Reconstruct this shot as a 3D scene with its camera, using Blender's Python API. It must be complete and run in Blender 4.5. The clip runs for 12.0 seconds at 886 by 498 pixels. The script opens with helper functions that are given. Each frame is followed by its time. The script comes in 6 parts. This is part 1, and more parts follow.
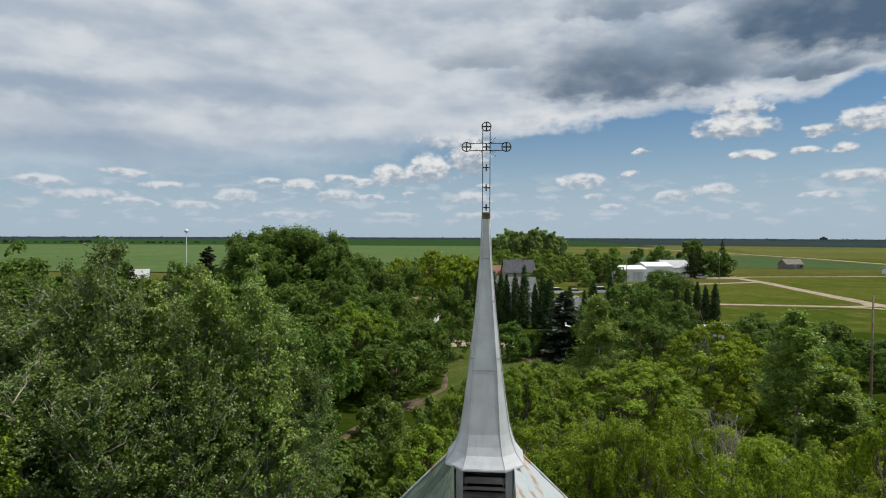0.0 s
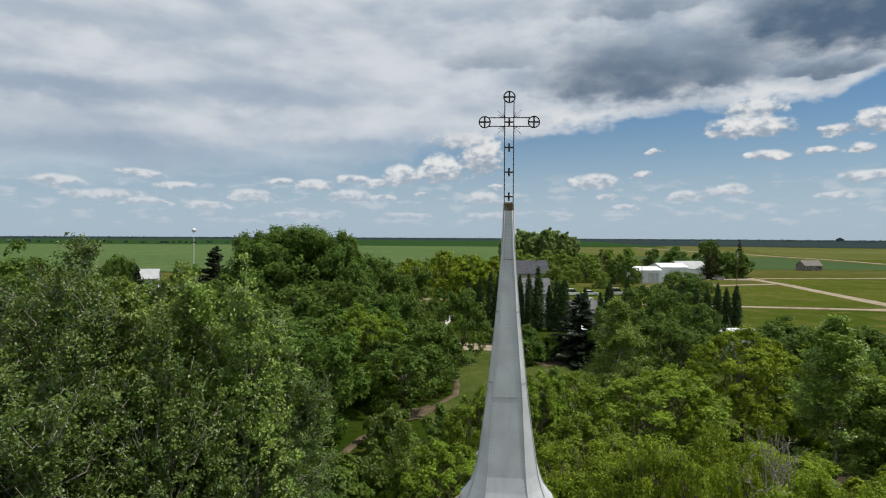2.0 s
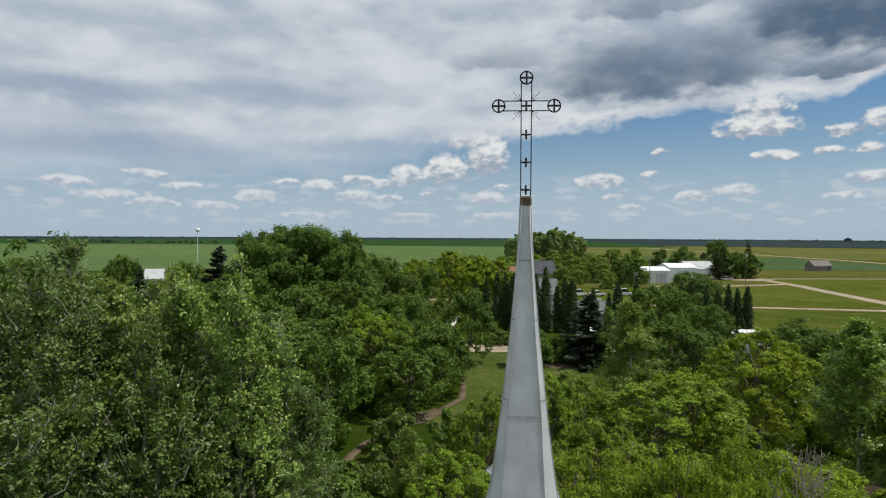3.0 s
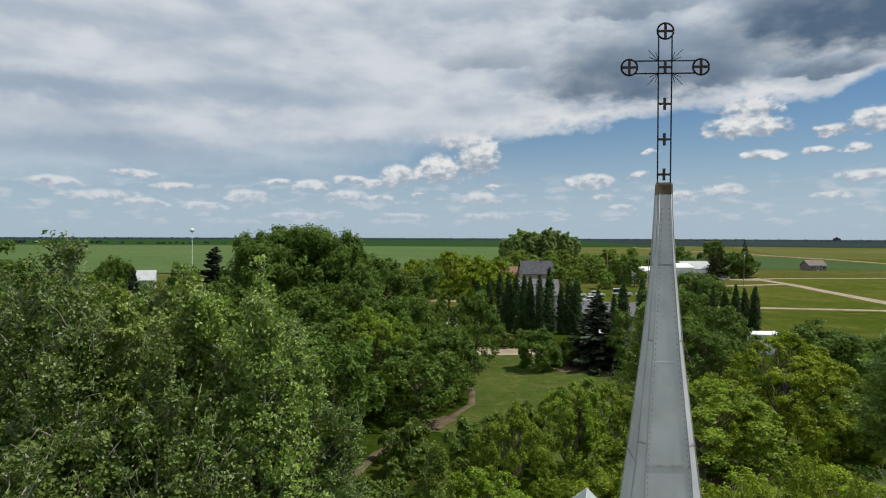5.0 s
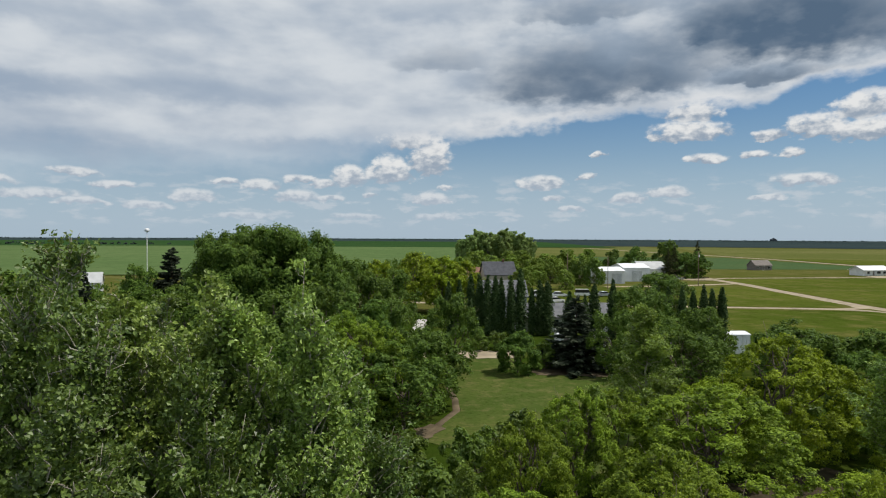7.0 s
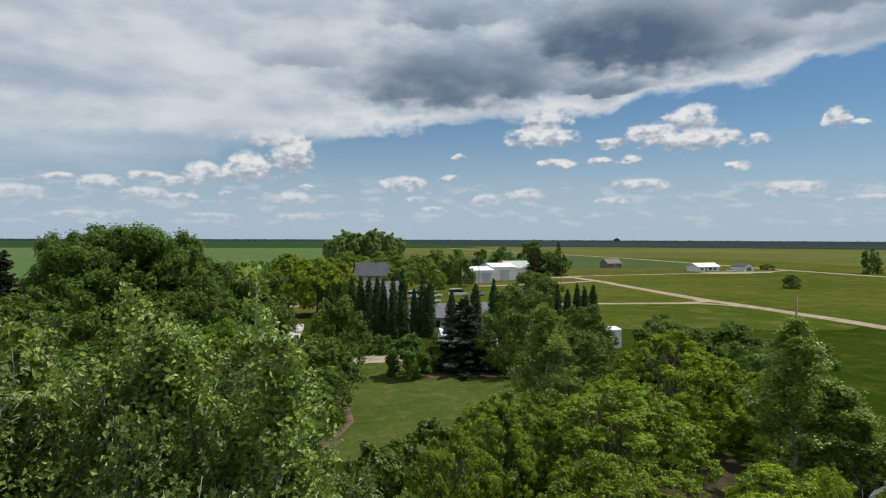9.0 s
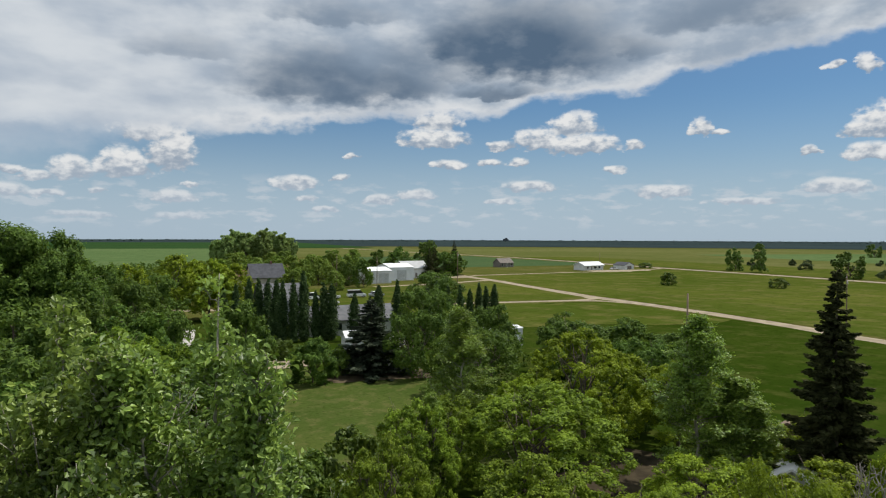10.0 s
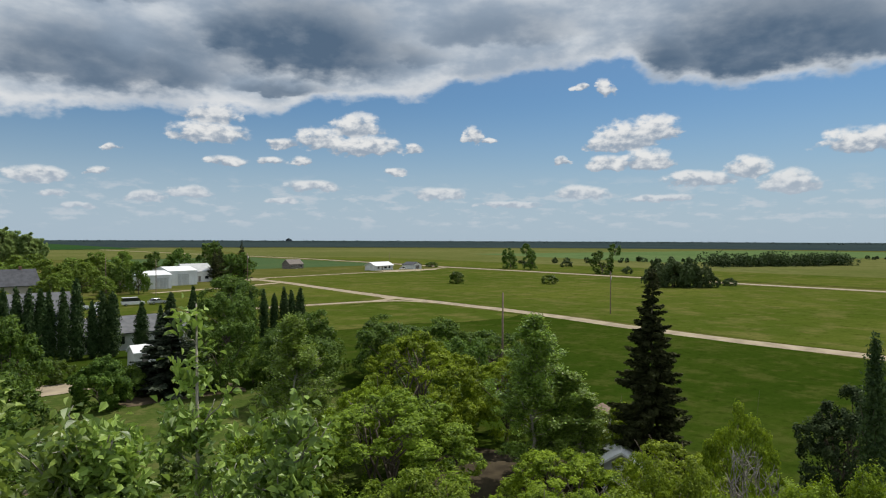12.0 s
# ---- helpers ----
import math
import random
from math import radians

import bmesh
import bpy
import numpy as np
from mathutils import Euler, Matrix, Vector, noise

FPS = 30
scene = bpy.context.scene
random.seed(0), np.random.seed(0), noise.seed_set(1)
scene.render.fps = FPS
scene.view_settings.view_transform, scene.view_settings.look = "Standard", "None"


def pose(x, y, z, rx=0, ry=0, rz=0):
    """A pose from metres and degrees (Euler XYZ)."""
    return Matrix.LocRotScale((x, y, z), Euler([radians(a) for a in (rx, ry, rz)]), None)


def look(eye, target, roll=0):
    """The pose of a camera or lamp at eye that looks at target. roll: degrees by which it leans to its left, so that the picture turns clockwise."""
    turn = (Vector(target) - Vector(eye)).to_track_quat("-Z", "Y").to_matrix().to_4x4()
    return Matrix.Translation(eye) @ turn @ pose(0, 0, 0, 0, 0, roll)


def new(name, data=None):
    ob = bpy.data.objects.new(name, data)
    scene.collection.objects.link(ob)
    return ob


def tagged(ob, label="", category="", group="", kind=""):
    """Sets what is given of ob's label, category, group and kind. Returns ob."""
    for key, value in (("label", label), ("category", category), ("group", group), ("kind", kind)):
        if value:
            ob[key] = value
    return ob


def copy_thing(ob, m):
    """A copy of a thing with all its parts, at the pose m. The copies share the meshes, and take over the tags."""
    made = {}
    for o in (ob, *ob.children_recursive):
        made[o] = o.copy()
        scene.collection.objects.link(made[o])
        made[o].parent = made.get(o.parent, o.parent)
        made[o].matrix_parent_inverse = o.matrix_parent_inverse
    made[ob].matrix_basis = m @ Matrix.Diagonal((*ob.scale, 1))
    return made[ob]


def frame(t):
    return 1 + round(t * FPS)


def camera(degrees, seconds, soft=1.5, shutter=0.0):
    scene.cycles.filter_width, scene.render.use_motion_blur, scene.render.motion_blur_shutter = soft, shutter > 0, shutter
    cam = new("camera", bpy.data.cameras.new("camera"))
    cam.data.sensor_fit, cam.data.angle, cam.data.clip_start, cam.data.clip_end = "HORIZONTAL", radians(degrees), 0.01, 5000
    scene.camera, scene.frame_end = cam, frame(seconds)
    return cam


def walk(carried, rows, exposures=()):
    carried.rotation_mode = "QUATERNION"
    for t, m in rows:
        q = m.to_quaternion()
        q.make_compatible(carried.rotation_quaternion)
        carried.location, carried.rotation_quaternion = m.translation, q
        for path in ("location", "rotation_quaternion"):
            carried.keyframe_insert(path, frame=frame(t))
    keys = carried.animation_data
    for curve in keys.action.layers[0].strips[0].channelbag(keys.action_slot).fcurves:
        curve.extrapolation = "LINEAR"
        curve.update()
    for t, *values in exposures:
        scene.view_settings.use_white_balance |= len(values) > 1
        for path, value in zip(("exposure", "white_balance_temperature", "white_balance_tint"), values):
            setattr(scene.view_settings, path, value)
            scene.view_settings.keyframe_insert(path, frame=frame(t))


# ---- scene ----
cam = camera(70.2, 12.0, 1.15)

PATH = [
    (0, (0.342, -1.43, 17.249), (0.302, 0.569, 17.206), 0.2),
    (0.5, (0.332, -0.744, 17.224), (0.291, 1.255, 17.181), 0.2),
    (1, (0.313, -0.026, 17.207), (0.272, 1.973, 17.165), 0.2),
    (1.5, (0.303, 0.73, 17.179), (0.251, 2.729, 17.136), 0.2),
    (2, (0.265, 1.49, 17.148), (0.188, 3.488, 17.106), 0.3),
    (2.5, (0.202, 2.204, 17.13), (0.112, 4.201, 17.088), 0.3),
    (3, (0.156, 2.901, 17.114), (0.061, 4.898, 17.072), 0.3),
    (5, (-1.716, 5.323, 17.068), (-1.784, 7.321, 17.027), 0.2),
    (5.5, (-2.544, 5.889, 17.055), (-2.604, 7.888, 17.014), 0.2),
    (6, (-3.406, 6.464, 17.064), (-3.435, 8.464, 17.025), 0.3),
    (6.5, (-4.219, 7.03, 17.079), (-4.194, 9.03, 17.04), 0.3),
    (8.5, (-6.77, 10.159, 17.018), (-6.41, 12.126, 16.981), 0.2),
    (9, (-7.465, 10.798, 17.069), (-6.956, 12.732, 17.033), 0.2),
    (9.5, (-8.184, 11.494, 17.131), (-7.512, 13.378, 17.095), 0.2),
    (10, (-8.911, 12.219, 17.169), (-8.082, 14.039, 17.134), 0.2),
    (10.5, (-9.614, 13.076, 17.222), (-8.624, 14.814, 17.187), 0.2),
    (11, (-10.276, 13.984, 17.293), (-9.142, 15.631, 17.259), 0.2),
    (11.5, (-10.865, 15.012, 17.349), (-9.598, 16.56, 17.316), 0.2),
    (12, (-11.352, 16.084, 17.383), (-9.963, 17.523, 17.351), 0.2),
]
walk(cam, [(t, look(eye, target, roll)) for t, eye, target, roll in PATH])

# ---- world, sun and exposure ----
SUN_AZ, SUN_EL = 90.0, 60.0
SUN_DIR = Vector((math.sin(radians(SUN_AZ)) * math.cos(radians(SUN_EL)), math.cos(radians(SUN_AZ)) * math.cos(radians(SUN_EL)), math.sin(radians(SUN_EL))))
sun_data = bpy.data.lights.new("sun", "SUN")
sun_data.energy, sun_data.angle, sun_data.color = 3.8, radians(0.55), (1.0, 0.95, 0.87)
sun = new("sun", sun_data)
sun.matrix_world = look(SUN_DIR * 300, (0, 0, 0))
scene.view_settings.exposure = 0.0


class Nodes:
    """Short calls for building a node tree."""

    def __init__(self, tree):
        self.tree = tree
        tree.nodes.clear()

    def add(self, kind, ins=()):
        n = self.tree.nodes.new(kind)
        for key, v in (ins.items() if isinstance(ins, dict) else enumerate(ins)):
            if v is None:
                continue
            if isinstance(v, bpy.types.NodeSocket):
                self.tree.links.new(v, n.inputs[key])
            else:
                n.inputs[key].default_value = v
        return n

    def calc(self, op, *ins, clamp=False):
        n = self.add("ShaderNodeMath")
        n.operation, n.use_clamp = op, clamp
        return self.fill(n, ins).outputs[0]

    def fill(self, n, ins):
        for key, v in enumerate(ins):
            if isinstance(v, bpy.types.NodeSocket):
                self.tree.links.new(v, n.inputs[key])
            else:
                n.inputs[key].default_value = v
        return n

    def vec(self, op, *ins):
        n = self.add("ShaderNodeVectorMath")
        n.operation = op
        self.fill(n, ins)
        return n.outputs["Value" if op in ("DOT_PRODUCT", "LENGTH") else "Vector"]

    def mix(self, fac, a, b, blend="MIX"):
        n = self.add("ShaderNodeMix")
        n.data_type, n.blend_type = "RGBA", blend
        for key, v in ((0, fac), (6, a), (7, b)):
            if isinstance(v, bpy.types.NodeSocket):
                self.tree.links.new(v, n.inputs[key])
            else:
                n.inputs[key].default_value = v if key == 0 else (*v[:3], 1)
        return n.outputs[2]

    def noise(self, vector, scale, detail=4.0, rough=0.55, lac=2.0, dims="3D"):
        n = self.add("ShaderNodeTexNoise", {"Scale": scale, "Detail": detail, "Roughness": rough, "Lacunarity": lac})
        n.noise_dimensions = dims
        if vector is not None:
            self.tree.links.new(vector, n.inputs["Vector"])
        return n.outputs[0]

    def ramp(self, fac, stops, interp="LINEAR"):
        n = self.add("ShaderNodeValToRGB", (fac,))
        e = n.color_ramp.elements
        n.color_ramp.interpolation = interp
        while len(e) < len(stops):
            e.new(0.5)
        for el, (p, c) in zip(e, stops):
            el.position, el.color = p, ((c, c, c, 1) if isinstance(c, (int, float)) else (*c, 1))
        return n.outputs[0]

    def smooth(self, v, lo, hi, a=0.0, b=1.0):
        n = self.add("ShaderNodeMapRange")
        n.interpolation_type = "SMOOTHSTEP"
        return self.fill(n, (v, lo, hi, a, b)).outputs[0]


def build_world():
    w = bpy.data.worlds.new("sky")
    scene.world = w
    w.use_nodes = True
    g = Nodes(w.node_tree)
    way = g.add("ShaderNodeTexCoord").outputs["Generated"]
    sep = g.add("ShaderNodeSeparateXYZ", (way,))
    az = g.calc("MULTIPLY", g.calc("ARCTAN2", sep.outputs[0], sep.outputs[1]), 57.29578)
    el = g.calc("MULTIPLY", g.calc("ARCSINE", sep.outputs[2]), 57.29578)
    # clear air
    air = g.add("ShaderNodeTexSky")
    air.sky_type, air.sun_disc, air.sun_elevation, air.sun_rotation = "NISHITA", False, radians(SUN_EL), radians(SUN_AZ)
    air.altitude, air.air_density, air.dust_density, air.ozone_density = 500.0, 1.0, 1.2, 1.4
    blue = g.mix(1.0, air.outputs[0], (0.0420, 0.0640, 0.0785), "MULTIPLY")
    haze = g.smooth(el, -1.0, 13.0, 0.88, 0.06)
    blue = g.mix(haze, blue, (0.398, 0.496, 0.588))
    # places in the sky, in degrees, ruffled by turbulence
    flat = g.add("ShaderNodeCombineXYZ", (az, g.calc("MULTIPLY", el, 1.5), 0.0)).outputs[0]
    big = g.calc("SUBTRACT", g.noise(flat, 0.33, 2.0, 0.5), 0.5)
    fine = g.calc("SUBTRACT", g.noise(flat, 1.0, 4.0, 0.52), 0.5)
    up = g.calc("ADD", flat_shift(g, flat), 0.0)
    rag = g.calc("ADD", g.calc("MULTIPLY", big, 1.1), g.calc("MULTIPLY", fine, 1.5))
    azw = g.calc("ADD", az, g.calc("ADD", g.calc("MULTIPLY", up, 2.6), g.calc("MULTIPLY", fine, 0.6)))
    elw = g.calc("ADD", el, g.calc("MULTIPLY", rag, 0.55))
    place = g.add("ShaderNodeCombineXYZ", (azw, elw, elw)).outputs[0]
    state = {"near": None, "weight": None, "rise": None}

    def cumulus(a, e, w, h):
        """A heap cloud: a flat base at elevation e, w degrees to either side, h degrees high."""
        s = (1 / w, 1 / h, 1 / h)
        v = g.vec("MULTIPLY_ADD", place, s, (-a / w, -e / h, -e / h))
        c = g.vec("MAXIMUM", v, g.vec("MULTIPLY", v, (1, -2.6, 1)))
        d = g.vec("DOT_PRODUCT", c, g.vec("MULTIPLY", c, (1, 1, 0)))
        wt = g.calc("SUBTRACT", 1.25, d, clamp=True)
        rise = g.calc("MULTIPLY", wt, g.vec("DOT_PRODUCT", v, (0, 0, 1)))
        if state["near"] is None:
            state.update(near=d, weight=wt, rise=rise)
        else:
            state["near"] = g.calc("SMOOTH_MIN", state["near"], d, 0.35)
            state["weight"] = g.calc("ADD", state["weight"], wt)
            state["rise"] = g.calc("ADD", state["rise"], rise)

    # the heap clouds, from north to east
    for a, e, w, h in ((-33.6, 4.0, 2.0, 0.6), (-28.0, 4.9, 1.8, 0.5), (-13.6, 4.3, 1.6, 0.7), (-8.6, 4.6, 1.2, 0.5), (-27.4, 2.6, 1.8, 0.4), (-30.6, 3.1, 3.0, 0.6), (-25.4, 4.0, 1.8, 0.5), (-22.8, 2.4, 2.0, 0.5), (-19.2, 3.2, 2.2, 0.8), (-16.4, 4.5, 1.3, 0.5), (-10.5, 3.3, 2.1, 0.8), (-10.4, 4.9, 1.6, 0.5), (-7.5, 3.4, 1.4, 0.4), (-5.5, 1.7, 2.2, 0.4), (-15, 1.7, 2.4, 0.4)):
        cumulus(a, e, w, h)
    for a, e, w, h in ((-6.0, 5.0, 1.9, 1.4), (-2.4, 5.5, 2.2, 1.8), (1.4, 6.6, 2.0, 2.7), (-0.6, 8.4, 2.4, 1.4), (1.2, 3.2, 1.8, 0.8), (1.6, 1.7, 2.2, 0.45), (2.6, 4.4, 0.8, 0.35), (-4.2, 3.6, 0.7, 0.35)):
        cumulus(a, e, w, h)
    for a, e, w, h in ((11.1, 4.6, 2.1, 0.9), (15.1, 5.3, 0.7, 0.4), (16.2, 7.1, 0.8, 0.4), (12.3, 3.4, 1.0, 0.35), (13.9, 2.4, 1.1, 0.4), (18.9, 3.3, 1.5, 0.65), (22.1, 3.7, 1.8, 0.8), (25.2, 6.5, 1.9, 0.65), (28.7, 6.6, 1.2, 0.55), (31.2, 6.7, 1.0, 0.55), (29.7, 8.1, 1.3, 0.6)):
        cumulus(a, e, w, h)
    for a, e, w, h in ((23.6, 8.6, 3.1, 1.3), (24.0, 10.1, 2.0, 1.3), (33.0, 8.4, 2.6, 1.4), (36.8, 7.9, 3.4, 1.3), (36.2, 9.6, 2.3, 1.5), (41.4, 7.9, 0.9, 0.7), (32.1, 4.4, 2.4, 0.7), (29.7, 3.3, 1.3, 0.35), (39.7, 5.9, 1.1, 0.5), (43.8, 3.9, 2.5, 0.8), (46.6, 9.1, 0.8, 1.0), (48.0, 8.8, 1.0, 0.35)):
        cumulus(a, e, w, h)
    for a, e, w, h in ((58.5, 12.8, 0.7, 1.0), (56.3, 13.1, 0.8, 0.4), (60.0, 8.4, 2.6, 1.9), (62.6, 9.0, 2.2, 1.7), (57.8, 8.1, 1.3, 0.9), (58.6, 6.4, 2.1, 1.0), (61.9, 6.5, 2.4, 1.4), (54.6, 6.9, 0.8, 0.5), (56.4, 3.9, 2.4, 0.9), (66.0, 4.9, 3.2, 0.9), (69.6, 5.6, 1.8, 1.3), (72.8, 4.3, 2.0, 1.4), (78.0, 7.2, 3.4, 1.4), (63, 3.4, 2.6, 0.5), (50, 3.0, 2.7, 0.5)):
        cumulus(a, e, w, h)
    shade = g.calc("DIVIDE", state["rise"], g.calc("ADD", state["weight"], 0.08))
    heap = g.smooth(g.calc("ADD", state["near"], g.calc("MULTIPLY", fine, -2.6)), 0.42, 1.36, 1.0, 0.0)
    lit = g.smooth(g.calc("ADD", shade, g.calc("MULTIPLY", fine, 1.9)), -0.30, 0.65)
    heap_colour = g.mix(lit, (0.31, 0.37, 0.45), (0.80, 0.80, 0.79))
    # low clouds fade into the haze
    heap_colour = g.mix(g.smooth(el, 0.5, 7.0, 0.60, 0.0), heap_colour, (0.50, 0.55, 0.61))
    # the sheet of grey cloud: broad level streaks, thick dark masses with flat undersides
    drawn = g.add("ShaderNodeCombineXYZ", (g.calc("MULTIPLY", az, 0.075), g.calc("MULTIPLY", el, 0.21), 0.0)).outputs[0]
    s_big = g.calc("SUBTRACT", g.noise(drawn, 1.0, 2.5, 0.5), 0.5)
    s_mid = g.calc("SUBTRACT", g.noise(g.vec("ADD", drawn, (7.0, 3.0, 1.0)), 2.7, 3.5, 0.52), 0.5)
    puff = g.calc("SUBTRACT", g.noise(g.add("ShaderNodeCombineXYZ", (g.calc("MULTIPLY", az, 0.22), g.calc("MULTIPLY", el, 0.42), 4.0)).outputs[0], 1.0, 4.5, 0.55), 0.5)
    edge = g.ramp(g.calc("MULTIPLY_ADD", az, 1 / 360, 0.5), [((a + 180) / 360, e / 40) for a, e in ((-180, 12), (-60, 4), (-36, 5.6), (-12, 7.0), (-4.4, 8.3), (2, 8.8), (8.3, 9.4), (13, 10.0), (19, 11.3), (25, 10.6), (29.7, 11.1), (32.5, 12.5), (41.7, 12.4), (45.2, 13.9), (52.4, 15.1), (57.8, 15.2), (60.3, 15.2), (63.2, 13.2), (68.7, 12.6), (78.6, 13.1), (110, 14), (180, 12))])
    above = g.calc("SUBTRACT", el, g.calc("MULTIPLY", edge, 40.0))
    above = g.calc("ADD", above, g.calc("ADD", g.calc("MULTIPLY", puff, 3.0), g.calc("MULTIPLY", fine, 0.9)))
    crisp = g.smooth(az, -16.0, 9.0, 5.5, 1.0)
    deck = g.smooth(g.calc("DIVIDE", above, crisp), -0.55, 0.55)
    azs = g.calc("ADD", az, g.calc("ADD", g.calc("MULTIPLY", puff, 3.6), g.calc("MULTIPLY", s_mid, 1.5)))
    els = g.calc("ADD", el, g.calc("ADD", g.calc("MULTIPLY", puff, 2.6), g.calc("MULTIPLY", fine, 0.6)))
    soft = g.add("ShaderNodeCombineXYZ", (azs, els, 0.0)).outputs[0]
    dark = None
    for a, e, w, h, deep in ((13.8, 12.7, 9.8, 4.8, 0.80), (19.5, 12.9, 7.0, 3.0, 0.78), (2.6, 15.2, 5.5, 1.8, 0.30), (31.5, 15.4, 11.5, 6.5, 1.0), (27.0, 16.2, 6.0, 4.0, 0.95), (39.0, 15.8, 6.0, 2.2, 0.62), (30.0, 12.8, 6.0, 1.2, 0.62), (37.7, 12.3, 1.6, 0.9, 0.62), (72.0, 14.2, 14.0, 7.5, 0.95), (63.6, 14.0, 5.0, 4.5, 0.90), (49.0, 17.6, 9.0, 3.0, 0.42), (15.0, 18.8, 7.0, 1.6, 0.36), (22.5, 14.2, 7.0, 4.0, 0.50)):
        v = g.vec("MULTIPLY_ADD", soft, (1 / w, 1 / h, 0), (-a / w, -e / h, 0))
        v = g.vec("MAXIMUM", v, g.vec("MULTIPLY", v, (-1, -3.4, 0)))
        m = g.smooth(g.vec("LENGTH", v), 0.30, 1.12, deep, 0.0)
        dark = m if dark is None else g.calc("MAXIMUM", dark, m)
    grey = g.calc("ADD", g.calc("MULTIPLY", s_big, 0.9), g.calc("ADD", g.calc("MULTIPLY", s_mid, 0.45), g.calc("MULTIPLY", puff, 0.35)))
    light_side = g.mix(g.smooth(grey, -0.20, 0.26), (0.635, 0.675, 0.715), (0.395, 0.462, 0.550))
    # open bluish lanes in the northern sheet
    lanes = None
    for a, e, w, h, deep in ((-33, 11.3, 12.0, 1.5, 0.85), (-19.0, 12.0, 12.0, 1.3, 0.60), (-30, 6.9, 12.0, 1.2, 0.6), (-34, 16.4, 9.0, 1.3, 0.5), (-12, 7.9, 9.0, 0.9, 0.45), (-35, 3.2, 9.0, 1.4, 0.7), (0.5, 19.4, 6.0, 1.2, 0.4), (-20, 4.6, 12.0, 0.9, 0.45)):
        v = g.vec("MULTIPLY_ADD", soft, (1 / w, 1 / h, 0), (-a / w, -e / h, 0))
        m = g.smooth(g.vec("LENGTH", v), 0.15, 1.25, deep, 0.0)
        lanes = m if lanes is None else g.calc("MAXIMUM", lanes, m)
    light_side = g.mix(lanes, light_side, (0.285, 0.365, 0.475))
    # thicker and greyer towards the east
    thick = g.calc("MULTIPLY", g.smooth(az, -2.0, 14.0), g.smooth(g.calc("ADD", grey, puff), -0.28, 0.26, 0.10, 0.75))
    light_side = g.mix(thick, light_side, (0.275, 0.350, 0.445))
    rim = g.smooth(g.calc("ADD", above, g.calc("MULTIPLY", puff, 2.0)), -0.4, 1.8, 0.80, 0.0)
    rim = g.calc("MULTIPLY", rim, g.calc("MULTIPLY", g.smooth(az, -8.0, 6.0), g.smooth(az, 22.0, 66.0, 1.0, 0.45)))
    light_side = g.mix(rim, light_side, (0.745, 0.755, 0.765))
    dark_n = g.calc("ADD", dark, g.calc("MULTIPLY", puff, g.calc("MULTIPLY", dark, 0.8)), clamp=True)
    dark_n = g.calc("MULTIPLY", dark_n, g.smooth(above, 0.0, 1.3))
    deck_colour = g.mix(dark_n, light_side, (0.090, 0.142, 0.215))
    # scraps of low fair-weather cloud in rows
    low = g.add("ShaderNodeCombineXYZ", (g.calc("MULTIPLY", az, 0.42), g.calc("MULTIPLY", el, 1.25), 3.0)).outputs[0]
    scrap = g.smooth(g.noise(low, 1.0, 5.0, 0.55), 0.50, 0.66)
    scrap = g.calc("MULTIPLY", scrap, g.calc("MULTIPLY", g.smooth(el, 0.4, 1.6), g.smooth(el, 3.4, 6.0, 1.0, 0.0)))
    blue = g.mix(g.calc("MULTIPLY", scrap, 0.55), blue, (0.62, 0.64, 0.67))
    veil = g.mix(g.calc("MULTIPLY", heap, g.smooth(el, 0.0, 3.0, 0.45, 0.95)), blue, heap_colour)
    sky = g.mix(deck, veil, deck_colour)
    # pale veil low in the north
    sky = g.mix(g.smooth(g.calc("ABSOLUTE", g.calc("ADD", el, -1.5)), 0.0, 6.0, 0.30, 0.0), sky, (0.44, 0.54, 0.64))
    sky = g.mix(g.smooth(el, -1.2, -0.3, 1.0, 0.0), sky, (0.09, 0.12, 0.10))
    back = g.add("ShaderNodeBackground", (sky, 1.0))
    g.add("ShaderNodeOutputWorld", (back.outputs[0],))


def flat_shift(g, flat):
    moved = g.vec("ADD", flat, (37.0, 11.0, 5.0))
    return g.calc("SUBTRACT", g.noise(moved, 0.5, 4.0, 0.6), 0.5)


build_world()

# ---- materials ----


def material(name):
    m = bpy.data.materials.new(name)
    m.use_nodes = True
    return m, Nodes(m.node_tree)


def finish(g, colour, rough=0.8, metal=0.0, bump=None, strength=0.3, distance=0.02, spec=0.3):
    b = g.add("ShaderNodeBsdfPrincipled")
    for key, v in (("Base Color", colour), ("Roughness", rough), ("Metallic", metal), ("Specular IOR Level", spec)):
        if isinstance(v, bpy.types.NodeSocket):
            g.tree.links.new(v, b.inputs[key])
        else:
            b.inputs[key].default_value = (*v, 1) if isinstance(v, tuple) else v
    if bump is not None:
        n = g.add("ShaderNodeBump", {"Strength": strength, "Distance": distance, "Height": bump})
        g.tree.links.new(n.outputs[0], b.inputs["Normal"])
    g.add("ShaderNodeOutputMaterial", (b.outputs[0],))


def plain(name, colour, rough=0.7, metal=0.0, scale=3.0, vary=0.25, bump=0.15, spec=0.3):
    """A surface of one colour with stains and grain at two scales."""
    m, g = material(name)
    at = g.add("ShaderNodeTexCoord").outputs["Object"]
    coarse, grain = g.noise(at, scale, 5.0), g.noise(at, scale * 14, 3.0)
    low, high = tuple(c * (1 - vary) for c in colour), tuple(min(1, c * (1 + vary)) for c in colour)
    c = g.mix(g.smooth(coarse, 0.3, 0.7), low, high)
    c = g.mix(g.calc("MULTIPLY", grain, vary), c, low)
    finish(g, c, rough, metal, grain, bump, 0.01, spec)
    return m


